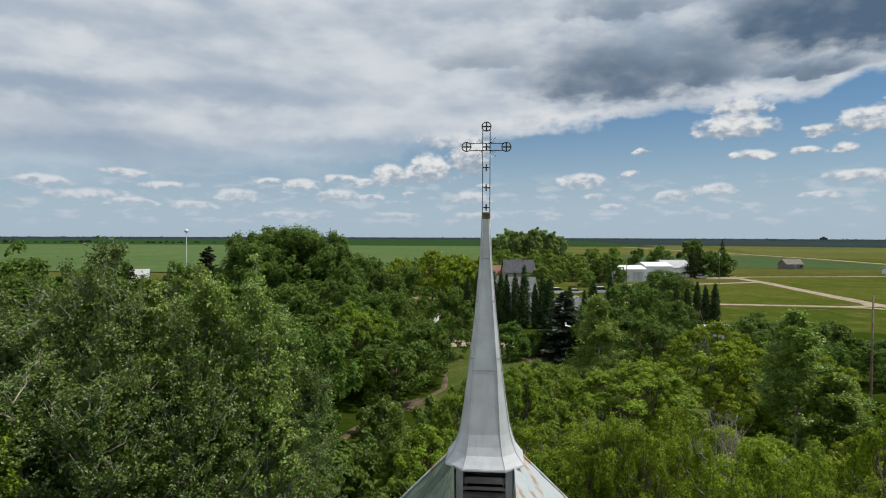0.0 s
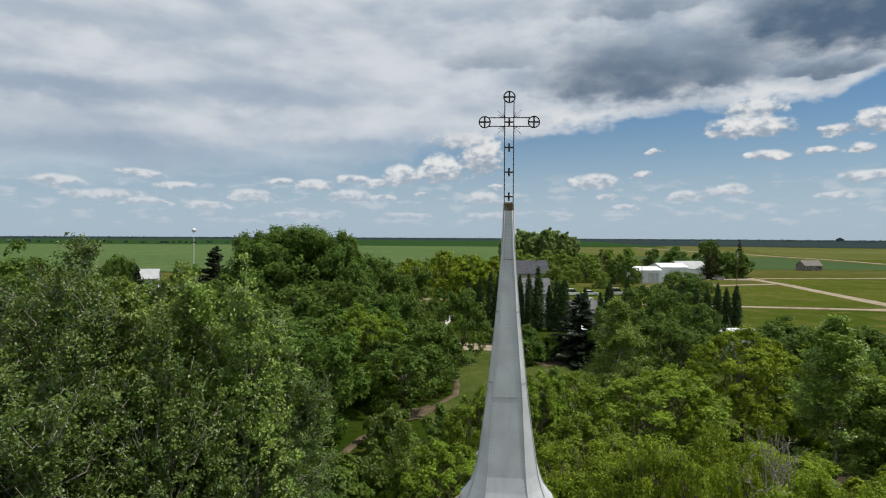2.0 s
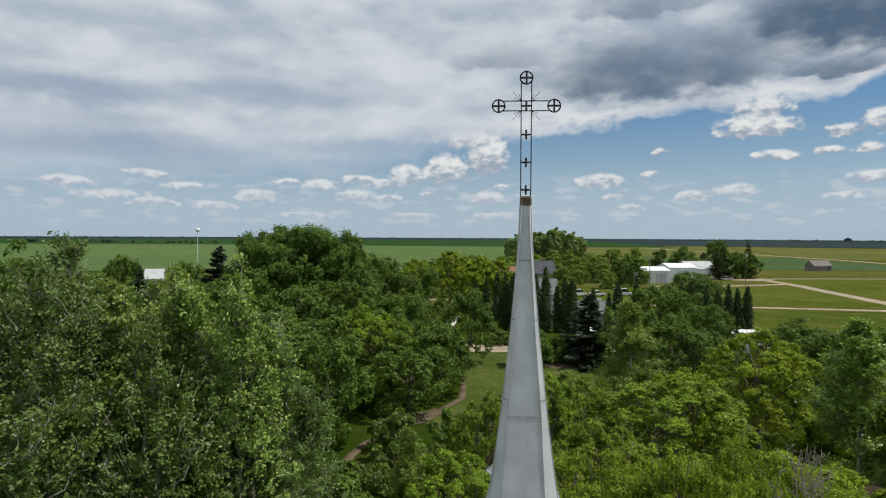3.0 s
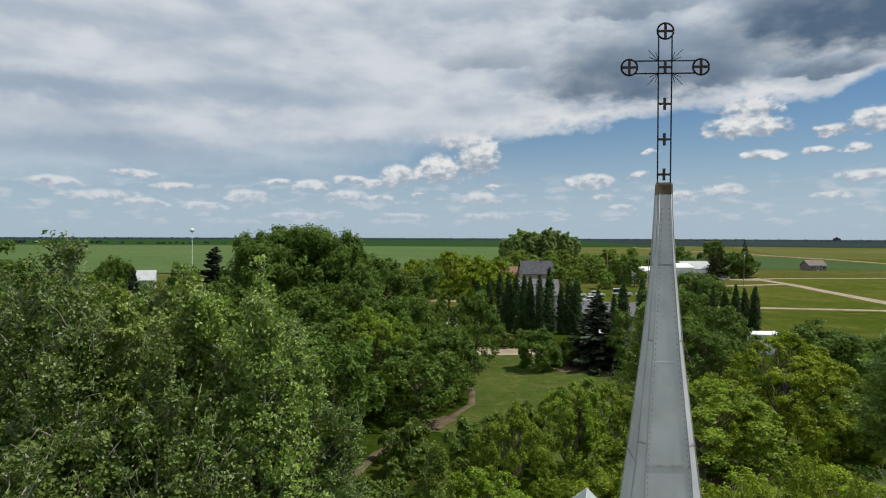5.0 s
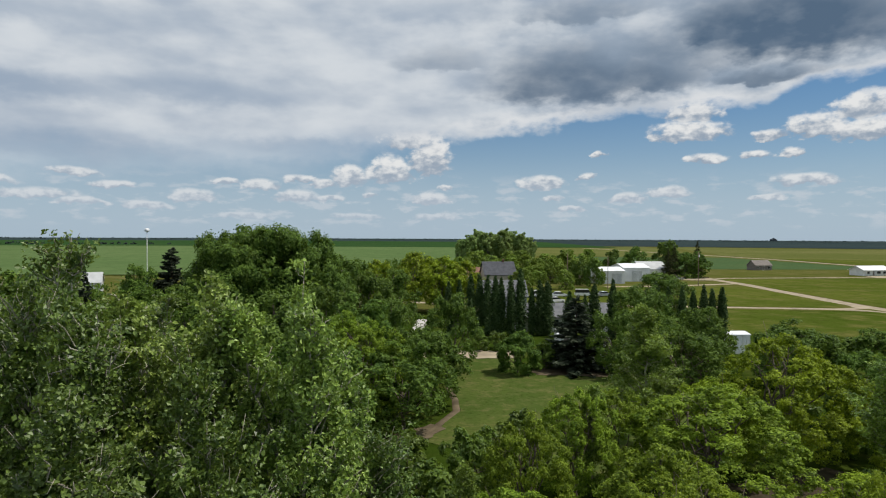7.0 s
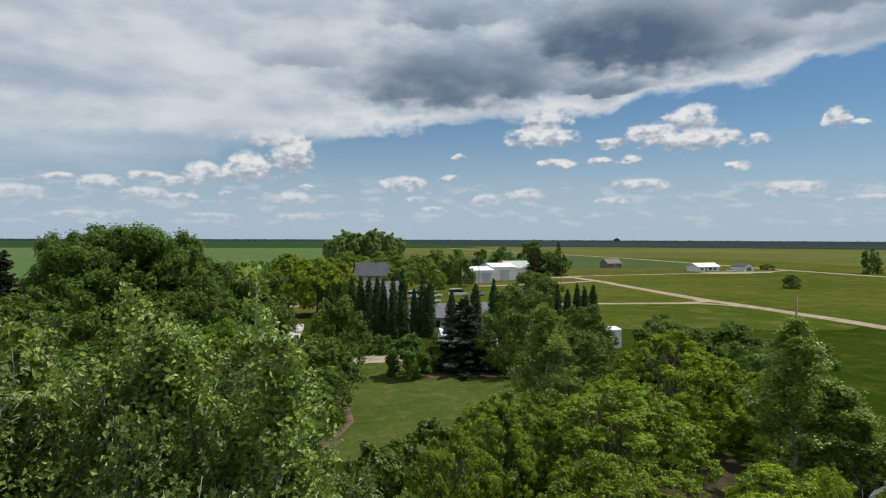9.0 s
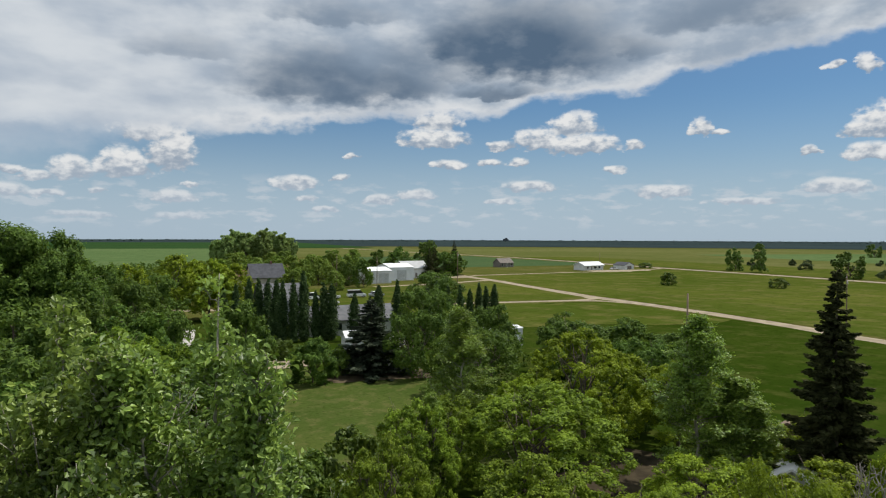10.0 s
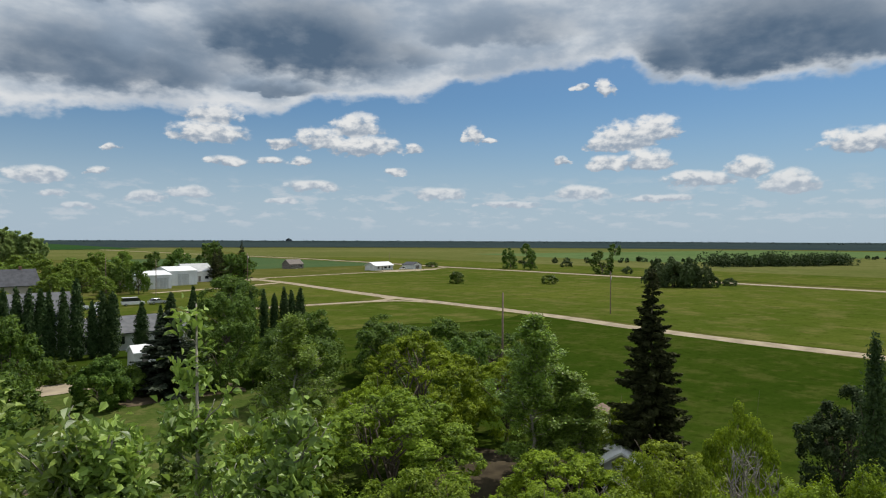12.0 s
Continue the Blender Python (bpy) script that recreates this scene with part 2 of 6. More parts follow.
def foliage(name, dark, light, through_colour, rough=0.5, spec=0.35, share=0.35, single=0.36):
    """Leaves: each one its own tone, and light that comes through the blade."""
    m, g = material(name)
    rnd = g.add("ShaderNodeNewGeometry").outputs["Random Per Island"]
    tree = g.add("ShaderNodeObjectInfo").outputs["Random"]
    at = g.add("ShaderNodeTexCoord").outputs["Object"]
    patch = g.noise(at, 0.55, 2.0)
    tuft = g.noise(at, 2.6, 2.0)
    c = g.mix(g.smooth(g.calc("ADD", g.calc("MULTIPLY", rnd, single), g.calc("ADD", g.calc("MULTIPLY", patch, 0.55), g.calc("MULTIPLY", tuft, 0.60))), 0.28 + single / 2, 0.82 + single / 2), dark, light)
    c = g.add("ShaderNodeHueSaturation", {"Hue": g.calc("MULTIPLY_ADD", tree, 0.014, 0.500), "Saturation": 1.0, "Value": g.calc("MULTIPLY_ADD", tree, 0.26, 0.87), "Color": c}).outputs[0]
    b = g.add("ShaderNodeBsdfPrincipled", {"Base Color": c, "Roughness": rough, "Specular IOR Level": spec})
    t = g.add("ShaderNodeBsdfTranslucent", {"Color": g.mix(0.5, c, through_colour)})
    mx = g.add("ShaderNodeMixShader", (share, b.outputs[0], t.outputs[0]))
    g.add("ShaderNodeOutputMaterial", (mx.outputs[0],))
    return m


def grass(name, colours, patch=0.02, fine=1.3, bump=0.6):
    """Grass or crop: three tones in patches, with tufts."""
    m, g = material(name)
    at = g.add("ShaderNodeTexCoord").outputs["Object"]
    wide = g.noise(at, patch, 4.0, 0.6)
    mid = g.noise(at, patch * 9, 4.0, 0.6)
    tuft = g.noise(at, fine, 5.0, 0.7)
    streak = g.noise(g.vec("MULTIPLY", at, (0.30, 0.022, 1.0)), 1.0, 4.0)
    clump = g.noise(at, patch * 30, 4.0, 0.65)
    c = g.mix(g.smooth(wide, 0.35, 0.65), colours[0], colours[1])
    c = g.mix(g.calc("MULTIPLY", g.smooth(mid, 0.46, 0.66), 0.75), c, colours[2])
    c = g.mix(g.smooth(streak, 0.42, 0.72, 0.0, 0.45), c, colours[0])
    c = g.mix(g.smooth(clump, 0.50, 0.70, 0.0, 0.65), c, tuple(v * 0.62 for v in colours[0]))
    # worn, drier spots
    dry = g.smooth(g.noise(g.vec("ADD", at, (91.0, 40.0, 0.0)), patch * 14, 5.0, 0.65), 0.57, 0.70, 0.0, 0.55)
    c = g.mix(dry, c, (colours[2][0] * 1.05, colours[2][1] * 0.98, colours[2][2] * 1.05))
    c = g.mix(g.smooth(tuft, 0.25, 0.75, 0.35, 0.0), c, tuple(v * 0.45 for v in colours[0]))
    finish(g, c, 1.0, 0.0, tuft, bump, 0.12, 0.0)
    return m


M_GROUND = grass("prairie_grass", ((0.082, 0.092, 0.020), (0.112, 0.114, 0.032), (0.140, 0.126, 0.048)), 0.006)
M_MEADOW = grass("meadow_grass", ((0.025, 0.047, 0.005), (0.040, 0.062, 0.008), (0.066, 0.077, 0.017)), 0.022)
M_PASTURE = grass("pasture_grass", ((0.058, 0.084, 0.012), (0.100, 0.116, 0.021), (0.138, 0.130, 0.040)), 0.012)
M_LAWN = grass("lawn_grass", ((0.056, 0.088, 0.018), (0.088, 0.113, 0.027), (0.130, 0.130, 0.045)), 0.06, 3.0, 0.35)
M_CROP = grass("green_crop", ((0.090, 0.142, 0.052), (0.114, 0.164, 0.064), (0.078, 0.130, 0.044)), 0.004, 0.2, 0.2)
M_CROP_DARK = grass("dark_crop", ((0.026, 0.066, 0.020), (0.034, 0.074, 0.024), (0.042, 0.072, 0.026)), 0.003, 0.2, 0.2)
M_CROP_BLUE = grass("young_crop", ((0.056, 0.100, 0.040), (0.068, 0.112, 0.046), (0.088, 0.112, 0.044)), 0.008, 0.3, 0.2)
M_STUBBLE = grass("dry_grass", ((0.105, 0.118, 0.034), (0.150, 0.148, 0.055), (0.085, 0.108, 0.026)), 0.006, 0.3, 0.3)
# far ground: the bluish cast of distance haze is put into the colour
M_FAR = grass("haze_tinted_land", ((0.028, 0.044, 0.047), (0.038, 0.056, 0.057), (0.048, 0.064, 0.058)), 0.0016, 0.05, 0.1)
M_WHITE_GRAVEL = plain("white_gravel", (0.44, 0.42, 0.38), 0.95, 0, 0.35, 0.2, 0.5, 0.1)
M_GRAVEL = plain("gravel", (0.325, 0.270, 0.188), 0.95, 0, 0.35, 0.22, 0.5, 0.1)
M_DIRT = plain("bare_earth", (0.125, 0.098, 0.062), 0.95, 0, 0.6, 0.35, 0.6, 0.1)
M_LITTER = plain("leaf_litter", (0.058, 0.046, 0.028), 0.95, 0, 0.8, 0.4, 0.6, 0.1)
M_BARK_PALE = plain("pale_bark", (0.34, 0.315, 0.25), 0.85, 0, 2.5, 0.35, 0.5)
M_BARK = plain("grey_brown_bark", (0.13, 0.105, 0.08), 0.9, 0, 3.0, 0.35, 0.6)
M_DEADWOOD = plain("dead_wood", (0.27, 0.24, 0.21), 0.9, 0, 3.0, 0.3, 0.5)
M_POPLAR = foliage("poplar_leaves", (0.066, 0.110, 0.018), (0.345, 0.450, 0.095), (0.42, 0.56, 0.08), 0.46, 0.52, 0.28, 0.46)
# darker copy of the poplar leaves: the grove's shaded sides put into leaf colour
M_POPLAR_SHADED = foliage("shaded_poplar_leaves", (0.042, 0.075, 0.012), (0.172, 0.244, 0.046), (0.26, 0.36, 0.045), 0.46, 0.52, 0.28, 0.46)
M_SILVER = foliage("silvery_poplar_leaves", (0.060, 0.102, 0.015), (0.282, 0.378, 0.066), (0.40, 0.53, 0.05), 0.45, 0.34, 0.30, 0.46)
M_MAPLE_YELLOW = foliage("yellowish_maple_leaves", (0.044, 0.072, 0.006), (0.268, 0.345, 0.022), (0.37, 0.48, 0.02), 0.6, 0.18, 0.32)
M_MAPLE = foliage("maple_leaves", (0.050, 0.084, 0.006), (0.325, 0.405, 0.024), (0.39, 0.51, 0.02), 0.6, 0.18, 0.32)
M_ELM = foliage("elm_leaves", (0.030, 0.062, 0.010), (0.142, 0.216, 0.032), (0.21, 0.32, 0.035), 0.6, 0.15, 0.28)
M_ASPEN = foliage("columnar_aspen_leaves", (0.022, 0.046, 0.014), (0.085, 0.130, 0.040), (0.08, 0.14, 0.03), 0.6, 0.15, 0.25)
M_SPRUCE = foliage("spruce_needles", (0.022, 0.028, 0.010), (0.080, 0.084, 0.032), (0.05, 0.06, 0.02), 0.75, 0.06, 0.12)
M_SPRUCE_BLUE = foliage("blue_spruce_needles", (0.018, 0.029, 0.014), (0.085, 0.102, 0.066), (0.05, 0.08, 0.04), 0.7, 0.10, 0.12)
# far leaves, with air haze tinted in as a dull blue-green
M_FAR_TREES = foliage("haze_tinted_foliage", (0.032, 0.047, 0.047), (0.046, 0.062, 0.058), (0.04, 0.07, 0.04), 0.7, 0.1, 0.25)
M_SHRUB = foliage("shrub_leaves", (0.058, 0.098, 0.014), (0.155, 0.215, 0.028), (0.24, 0.34, 0.03), 0.5, 0.3, 0.34)
M_GROVE = foliage("pale_poplar_leaves", (0.17, 0.24, 0.075), (0.33, 0.42, 0.14), (0.42, 0.55, 0.12), 0.6, 0.15, 0.40)
M_WILLOW = foliage("willow_leaves", (0.046, 0.070, 0.026), (0.125, 0.160, 0.060), (0.12, 0.18, 0.04), 0.65, 0.12, 0.25)
M_BLOSSOM = plain("white_blossom", (0.72, 0.72, 0.68), 0.8, 0, 6.0, 0.2, 0.1)
M_PALE = foliage("pale_green_leaves", (0.075, 0.125, 0.018), (0.215, 0.290, 0.045), (0.30, 0.40, 0.04), 0.6, 0.15, 0.34)
M_WOODLAND = foliage("woodland_leaves", (0.024, 0.040, 0.016), (0.062, 0.084, 0.032), (0.05, 0.08, 0.02), 0.7, 0.08, 0.2)
M_GREEN = foliage("fresh_maple_leaves", (0.046, 0.084, 0.008), (0.276, 0.372, 0.030), (0.32, 0.45, 0.03), 0.6, 0.18, 0.32)
M_IRON = plain("black_iron", (0.018, 0.018, 0.020), 0.5, 0.6, 8.0, 0.4, 0.3)
M_RUST = plain("rusty_collar", (0.20, 0.15, 0.10), 0.75, 0.3, 6.0, 0.45, 0.4)
M_WHITE_STEEL = plain("white_sheet_steel", (0.78, 0.79, 0.80), 0.45, 0, 0.3, 0.08, 0.05)
M_WHITE_WALL = plain("white_siding", (0.70, 0.70, 0.68), 0.7, 0, 0.5, 0.10, 0.1)
M_GREY_WALL = plain("pale_grey_siding", (0.46, 0.47, 0.47), 0.7, 0, 0.5, 0.10, 0.1)
M_BEIGE_WALL = plain("beige_siding", (0.42, 0.38, 0.32), 0.8, 0, 0.5, 0.12, 0.1)
M_OLD_WOOD = plain("weathered_boards", (0.20, 0.175, 0.155), 0.9, 0, 1.5, 0.35, 0.4)
M_OLD_BOARD = plain("sun_bleached_boards", (0.33, 0.32, 0.30), 0.9, 0, 1.5, 0.3, 0.4)
M_ROOF_DARK = plain("charcoal_shingles", (0.075, 0.078, 0.088), 0.9, 0, 1.0, 0.25, 0.5)
M_ROOF_GREY = plain("grey_shingles", (0.145, 0.148, 0.155), 0.9, 0, 1.0, 0.22, 0.5)
M_ROOF_BROWN = plain("red_brown_shingles", (0.22, 0.12, 0.085), 0.9, 0, 1.0, 0.25, 0.5)
M_GLASS = plain("dark_window_glass", (0.02, 0.025, 0.03), 0.08, 0, 1.0, 0.1, 0.0, 0.6)
M_TYRE = plain("tyre_rubber", (0.02, 0.02, 0.02), 0.9)
M_CAR_WHITE = plain("white_car_paint", (0.75, 0.75, 0.76), 0.25, 0, 1.0, 0.05, 0.0, 0.5)
M_CAR_GREY = plain("silver_car_paint", (0.42, 0.43, 0.45), 0.3, 0.4, 1.0, 0.05, 0.0, 0.5)
M_POLE = plain("weathered_pole", (0.21, 0.15, 0.11), 0.9, 0, 2.0, 0.3, 0.5)
# wood painted near-black for the darkness inside the belfry opening
M_DARK_VOID = plain("darkened_belfry_wood", (0.035, 0.03, 0.026), 0.9, 0, 3.0, 0.3, 0.3)


def tin(name, tone):
    """Weathered galvanised sheet: spangle, streaks that run down, a little rust."""
    m, g = material(name)
    at = g.add("ShaderNodeTexCoord").outputs["Object"]
    runs = g.noise(g.vec("MULTIPLY", at, (6.0, 6.0, 0.7)), 1.0, 5.0)
    blotch = g.noise(at, 1.7, 4.0)
    grain = g.noise(at, 40.0, 2.0)
    one = g.add("ShaderNodeObjectInfo").outputs["Random"]
    c = g.mix(g.smooth(blotch, 0.3, 0.7), tuple(v * 0.86 for v in tone), tuple(v * 1.1 for v in tone))
    c = g.mix(g.smooth(runs, 0.52, 0.8, 0.0, 0.5), c, tuple(v * 0.68 for v in tone))
    c = g.mix(g.smooth(g.noise(at, 5.0, 6.0, 0.7), 0.66, 0.76, 0.0, 0.45), c, (0.22, 0.16, 0.11))
    c = g.mix(g.calc("MULTIPLY", one, 0.16), c, tuple(v * 0.7 for v in tone))
    finish(g, c, g.smooth(blotch, 0.2, 0.8, 0.45, 0.65), 0.15, g.calc("ADD", grain, g.calc("MULTIPLY", blotch, 3.0)), 0.12, 0.01, 0.4)
    return m


M_TIN = tin("galvanised_sheet", (0.60, 0.61, 0.62))
M_TURRET = tin("dull_greenish_sheet", (0.40, 0.45, 0.43))
M_TIN_EDGE = tin("pale_sheet_edge", (0.74, 0.75, 0.76))
M_LAP_SHADE = plain("shaded_lap_strip", (0.33, 0.325, 0.32), 0.8, 0.1, 9.0, 0.4, 0.2)
# the far elevator's dark blue is haze mixed into its base colour
M_FAR_HULL = plain("haze_tinted_timber", (0.040, 0.052, 0.062), 0.9, 0, 0.3, 0.2, 0.1)


def peeling():
    """Silver paint that peels off old sheet: pale blue undercoat and rust."""
    m, g = material("peeling_painted_sheet")
    at = g.add("ShaderNodeTexCoord").outputs["Object"]
    flake = g.noise(at, 2.2, 7.0, 0.68)
    rust = g.noise(at, 0.9, 6.0, 0.65)
    c = g.mix(g.smooth(flake, 0.46, 0.54), (0.46, 0.47, 0.47), (0.40, 0.46, 0.49))
    c = g.mix(g.smooth(rust, 0.47, 0.56), c, (0.36, 0.245, 0.165))
    c = g.mix(g.smooth(g.noise(at, 16.0, 3.0), 0.62, 0.72, 0.0, 0.6), c, (0.20, 0.14, 0.10))
    finish(g, c, 0.75, 0.0, flake, 0.35, 0.01, 0.2)
    return m


M_TIN_ROOF = peeling()
M_SHINGLE = plain("green_shingle", (0.115, 0.158, 0.115), 0.9, 0, 2.2, 0.3, 0.5)
M_SEAM = tin("seam_strip", (0.52, 0.53, 0.54))
M_NAIL = plain("dull_nail_heads", (0.20, 0.20, 0.205), 0.7, 0.3, 8.0, 0.3, 0.2)
M_IRON_BROWN = plain("rusty_flat_iron", (0.085, 0.060, 0.048), 0.75, 0.2, 9.0, 0.4, 0.3)

# ---- mesh helpers ----


def mesh_from(name, verts, faces, mat, smooth=False):
    me = bpy.data.meshes.new(name)
    me.from_pydata(np.asarray(verts, float).reshape(-1, 3).tolist() if not isinstance(verts, list) else verts, [], faces.tolist() if isinstance(faces, np.ndarray) else faces)
    me.materials.append(mat)
    if smooth:
        me.shade_smooth()
    me.update()
    return me


def child(name, me, parent, label=""):
    ob = new(name, me)
    ob.parent = parent
    return tagged(ob, label)


def part(name, bm, mat, parent, label=""):
    me = bpy.data.meshes.new(name)
    bm.to_mesh(me)
    bm.free()
    me.materials.append(mat)
    return child(name, me, parent, label)


def box(bm, x0, y0, z0, x1, y1, z1, bevel=0.0):
    v = [bm.verts.new(p) for p in ((x0, y0, z0), (x1, y0, z0), (x1, y1, z0), (x0, y1, z0), (x0, y0, z1), (x1, y0, z1), (x1, y1, z1), (x0, y1, z1))]
    f = [bm.faces.new([v[i] for i in q]) for q in ((3, 2, 1, 0), (4, 5, 6, 7), (0, 1, 5, 4), (1, 2, 6, 5), (2, 3, 7, 6), (3, 0, 4, 7))]
    if bevel:
        bmesh.ops.bevel(bm, geom=list({e for q in f for e in q.edges}), offset=bevel, segments=1, affect="EDGES")
    return bm


def boxes(*all_of, bevel=0.0):
    bm = bmesh.new()
    for b in all_of:
        box(bm, *b, bevel=bevel)
    return bm


def tubes(lines, sides=5):
    """Tapered tubes along lines of (points, radii): vertices and faces."""
    verts, faces = [], []
    for pts, radii in lines:
        pts = np.asarray(pts, float)
        base, n = len(verts), (sides if max(radii) > 0.022 or sides > 5 else 3)
        ring = [(math.cos(2 * math.pi * k / n), math.sin(2 * math.pi * k / n)) for k in range(n)]
        for i, p in enumerate(pts):
            d = pts[min(i + 1, len(pts) - 1)] - pts[max(i - 1, 0)]
            d = d / (np.linalg.norm(d) + 1e-9)
            side = np.cross(d, (0.31, 0.93, 0.17) if abs(d[1]) < 0.9 else (1, 0, 0))
            side /= np.linalg.norm(side)
            other = np.cross(d, side)
            for c, s in ring:
                verts.append(tuple(p + radii[i] * (c * side + s * other)))
        for i in range(len(pts) - 1):
            for k in range(n):
                a, b = base + i * n + k, base + i * n + (k + 1) % n
                faces.append((a, b, b + n, a + n))
        faces.append(tuple(base + (len(pts) - 1) * n + k for k in range(n)))
    return verts, faces


def unit(v):
    return v / (np.linalg.norm(v, axis=-1, keepdims=True) + 1e-9)


def leaves(rng, centres, normals, size, long=1.5, fold=0.25, whole=False):
    """Many leaf blades at the centres, faced along the normals: whole ones are folded rhombs, the others pointed halves."""
    n = len(centres)
    nrm = unit(normals)
    t = unit(np.cross(nrm, rng.normal(size=(n, 3))))
    b = np.cross(nrm, t)
    s = (size * rng.uniform(0.65, 1.3, n))[:, None]
    tip, base = centres + t * s * long * 0.5, centres - t * s * long * 0.5
    lift = nrm * s * fold
    if not whole:
        verts = np.stack([base - b * s * 0.42, base + b * s * 0.42 + lift, tip], 1).reshape(-1, 3)
        return verts, np.arange(3 * n).reshape(-1, 3)
    if whole == "ovate":
        t = unit(t + np.array((0, 0, -0.35)))
        b = unit(np.cross(nrm, t))
        nrm = np.cross(t, b)
        long, lift = 1.35, nrm * s * fold
        base, tip = centres - t * s * long * 0.5, centres + t * s * long * 0.55 - nrm * s * 0.10
        parts = [base, centres - t * s * 0.22 + b * s * 0.44 + lift, centres + t * s * 0.22 + b * s * 0.32 + lift * 0.8, tip, centres + t * s * 0.22 - b * s * 0.32 + lift * 0.8, centres - t * s * 0.22 - b * s * 0.44 + lift]
        verts = np.stack(parts, 1).reshape(-1, 3)
        first = np.arange(n)[:, None] * 6
        return verts, np.concatenate([first + np.array((0, 1, 2, 3)), first + np.array((0, 3, 4, 5))])
    left, right = centres + b * s * 0.5 + lift - t * s * 0.12, centres - b * s * 0.5 + lift - t * s * 0.12
    verts = np.stack([base, right, tip, left], 1).reshape(-1, 3)
    return verts, np.arange(4 * n).reshape(-1, 4)


# ---- trees ----


def bend(rng, a, b, n=4, sway=0.06, lift=0.0):
    """A line of n + 1 points from a to b with some sway."""
    a, b = np.asarray(a, float), np.asarray(b, float)
    span = np.linalg.norm(b - a)
    u = np.linspace(0, 1, n + 1)[:, None]
    p = a + (b - a) * u + rng.normal(size=(n + 1, 3)) * span * sway * np.sin(np.pi * u)
    p[:, 2] += lift * span * np.sin(np.pi * u[:, 0])
    return p


def thing(name, label, category, group="", kind=""):
    return tagged(new(name), label, category, group, kind)


def lobed_tree(name, label, group, seed, high, wide, clear, lobes, count, leaf, mat, bark, tall_lobe=1.0, spray=1.0, flat_top=1.0, shoot=0.35, lump=1.0, shell=0.48, k=13, fine=1.0):
    """A broad tree: a trunk that forks into limbs, and a crown of uneven clumps of leaves."""
    rng = np.random.default_rng(seed)
    root = thing(name, label, "tree", group)
    mid, half = (high + clear) / 2, (high - clear) / 2
    d = unit(rng.normal(size=(lobes * 3, 3)) + np.array((0, 0, 0.15)))
    d = d[d[:, 2] > -0.9][:lobes]
    if shell > 0.65:
        # a full dome: the clumps lie evenly all round
        up = np.linspace(0.98, -0.55, lobes)
        turn = np.arange(lobes) * 2.39996
        d = unit(np.stack([np.cos(turn) * np.sqrt(1 - up**2), np.sin(turn) * np.sqrt(1 - up**2), up], 1) + rng.normal(size=(lobes, 3)) * 0.13)
    r = rng.uniform(shell, 0.92, len(d)) * (1.15 - 0.15 * lump)
    centre = np.stack([d[:, 0] * wide * r, d[:, 1] * wide * r, mid + d[:, 2] * half * r * flat_top], 1)
    centre[:, :2] += rng.normal(size=(len(d), 2)) * wide * 0.07
    size = rng.uniform(0.22, 0.40, len(d)) * wide * lump
    size = np.minimum(size, (centre[:, 2] + 0.3) * 0.95)
    # smaller clumps on every large one
    dd = unit(rng.normal(size=(len(d), k, 3)) + d[:, None] * 0.9 + np.array((0, 0, 0.45)))
    sub = (centre[:, None] + dd * size[:, None, None] * rng.uniform(0.6, 1.0, (len(d), k, 1)) * np.array((0.85, 0.85, 0.85 * tall_lobe))).reshape(-1, 3)
    sub_r = (size[:, None] * rng.uniform(0.22, 0.44, (len(d), k)) * fine).reshape(-1)
    out = dd.reshape(-1, 3)
    # the sunny upper side carries more leaves
    load = sub_r**2 * np.clip(0.30 + 1.1 * (sub[:, 2] - clear) / (high - clear), 0.3, 1.3)
    pick = rng.choice(len(sub), count, p=load / load.sum())
    way = unit(rng.normal(size=(count, 3)) + out[pick] * 0.6)
    reach = sub_r[pick] * rng.uniform(0.45, 1.05, count) * np.where(rng.random(count) < 0.07, 1.4, 1)
    at = sub[pick] + way * reach[:, None] * np.array((1 / spray**0.4, 1 / spray**0.4, 0.9 * spray))
    at += unit(out[pick] * 0.7 + np.array((0, 0, 0.8))) * (sub_r[pick] * (rng.random(count) ** 1.5 - 0.25) * 1.6 * shoot)[:, None]
    at[:, 2] = np.maximum(at[:, 2], 0.12)
    v, f = leaves(rng, at, way + out[pick] * 0.6 + rng.normal(size=(count, 3)) * 0.5 + np.array((0, 0, 0.55)), leaf)
    fork = np.array((rng.normal() * 0.15, rng.normal() * 0.15, max(clear, 0.0) + (high - max(clear, 0.0)) * 0.25))
    girth = 0.022 * high
    lines = [(bend(rng, (0, 0, -0.1), fork, 4, 0.03), np.linspace(girth, girth * 0.7, 5))]
    for c in centre[: min(len(centre), 12 if high > 6 else 6)]:
        start = fork * rng.uniform(0.55, 1.0)
        lines.append((bend(rng, start, c, 4, 0.07, 0.05), np.linspace(girth * 0.45, 0.025, 5)))
        for _ in range(2):
            lines.append((bend(rng, c * 0.8 + start * 0.2, c + rng.normal(size=3) * wide * 0.2, 2, 0.08), (0.03, 0.02, 0.01)))
    child("trunk", mesh_from("trunk", *tubes(lines, 4), bark, True), root)
    child("crown", mesh_from("crown", v, f, mat), root)
    return root


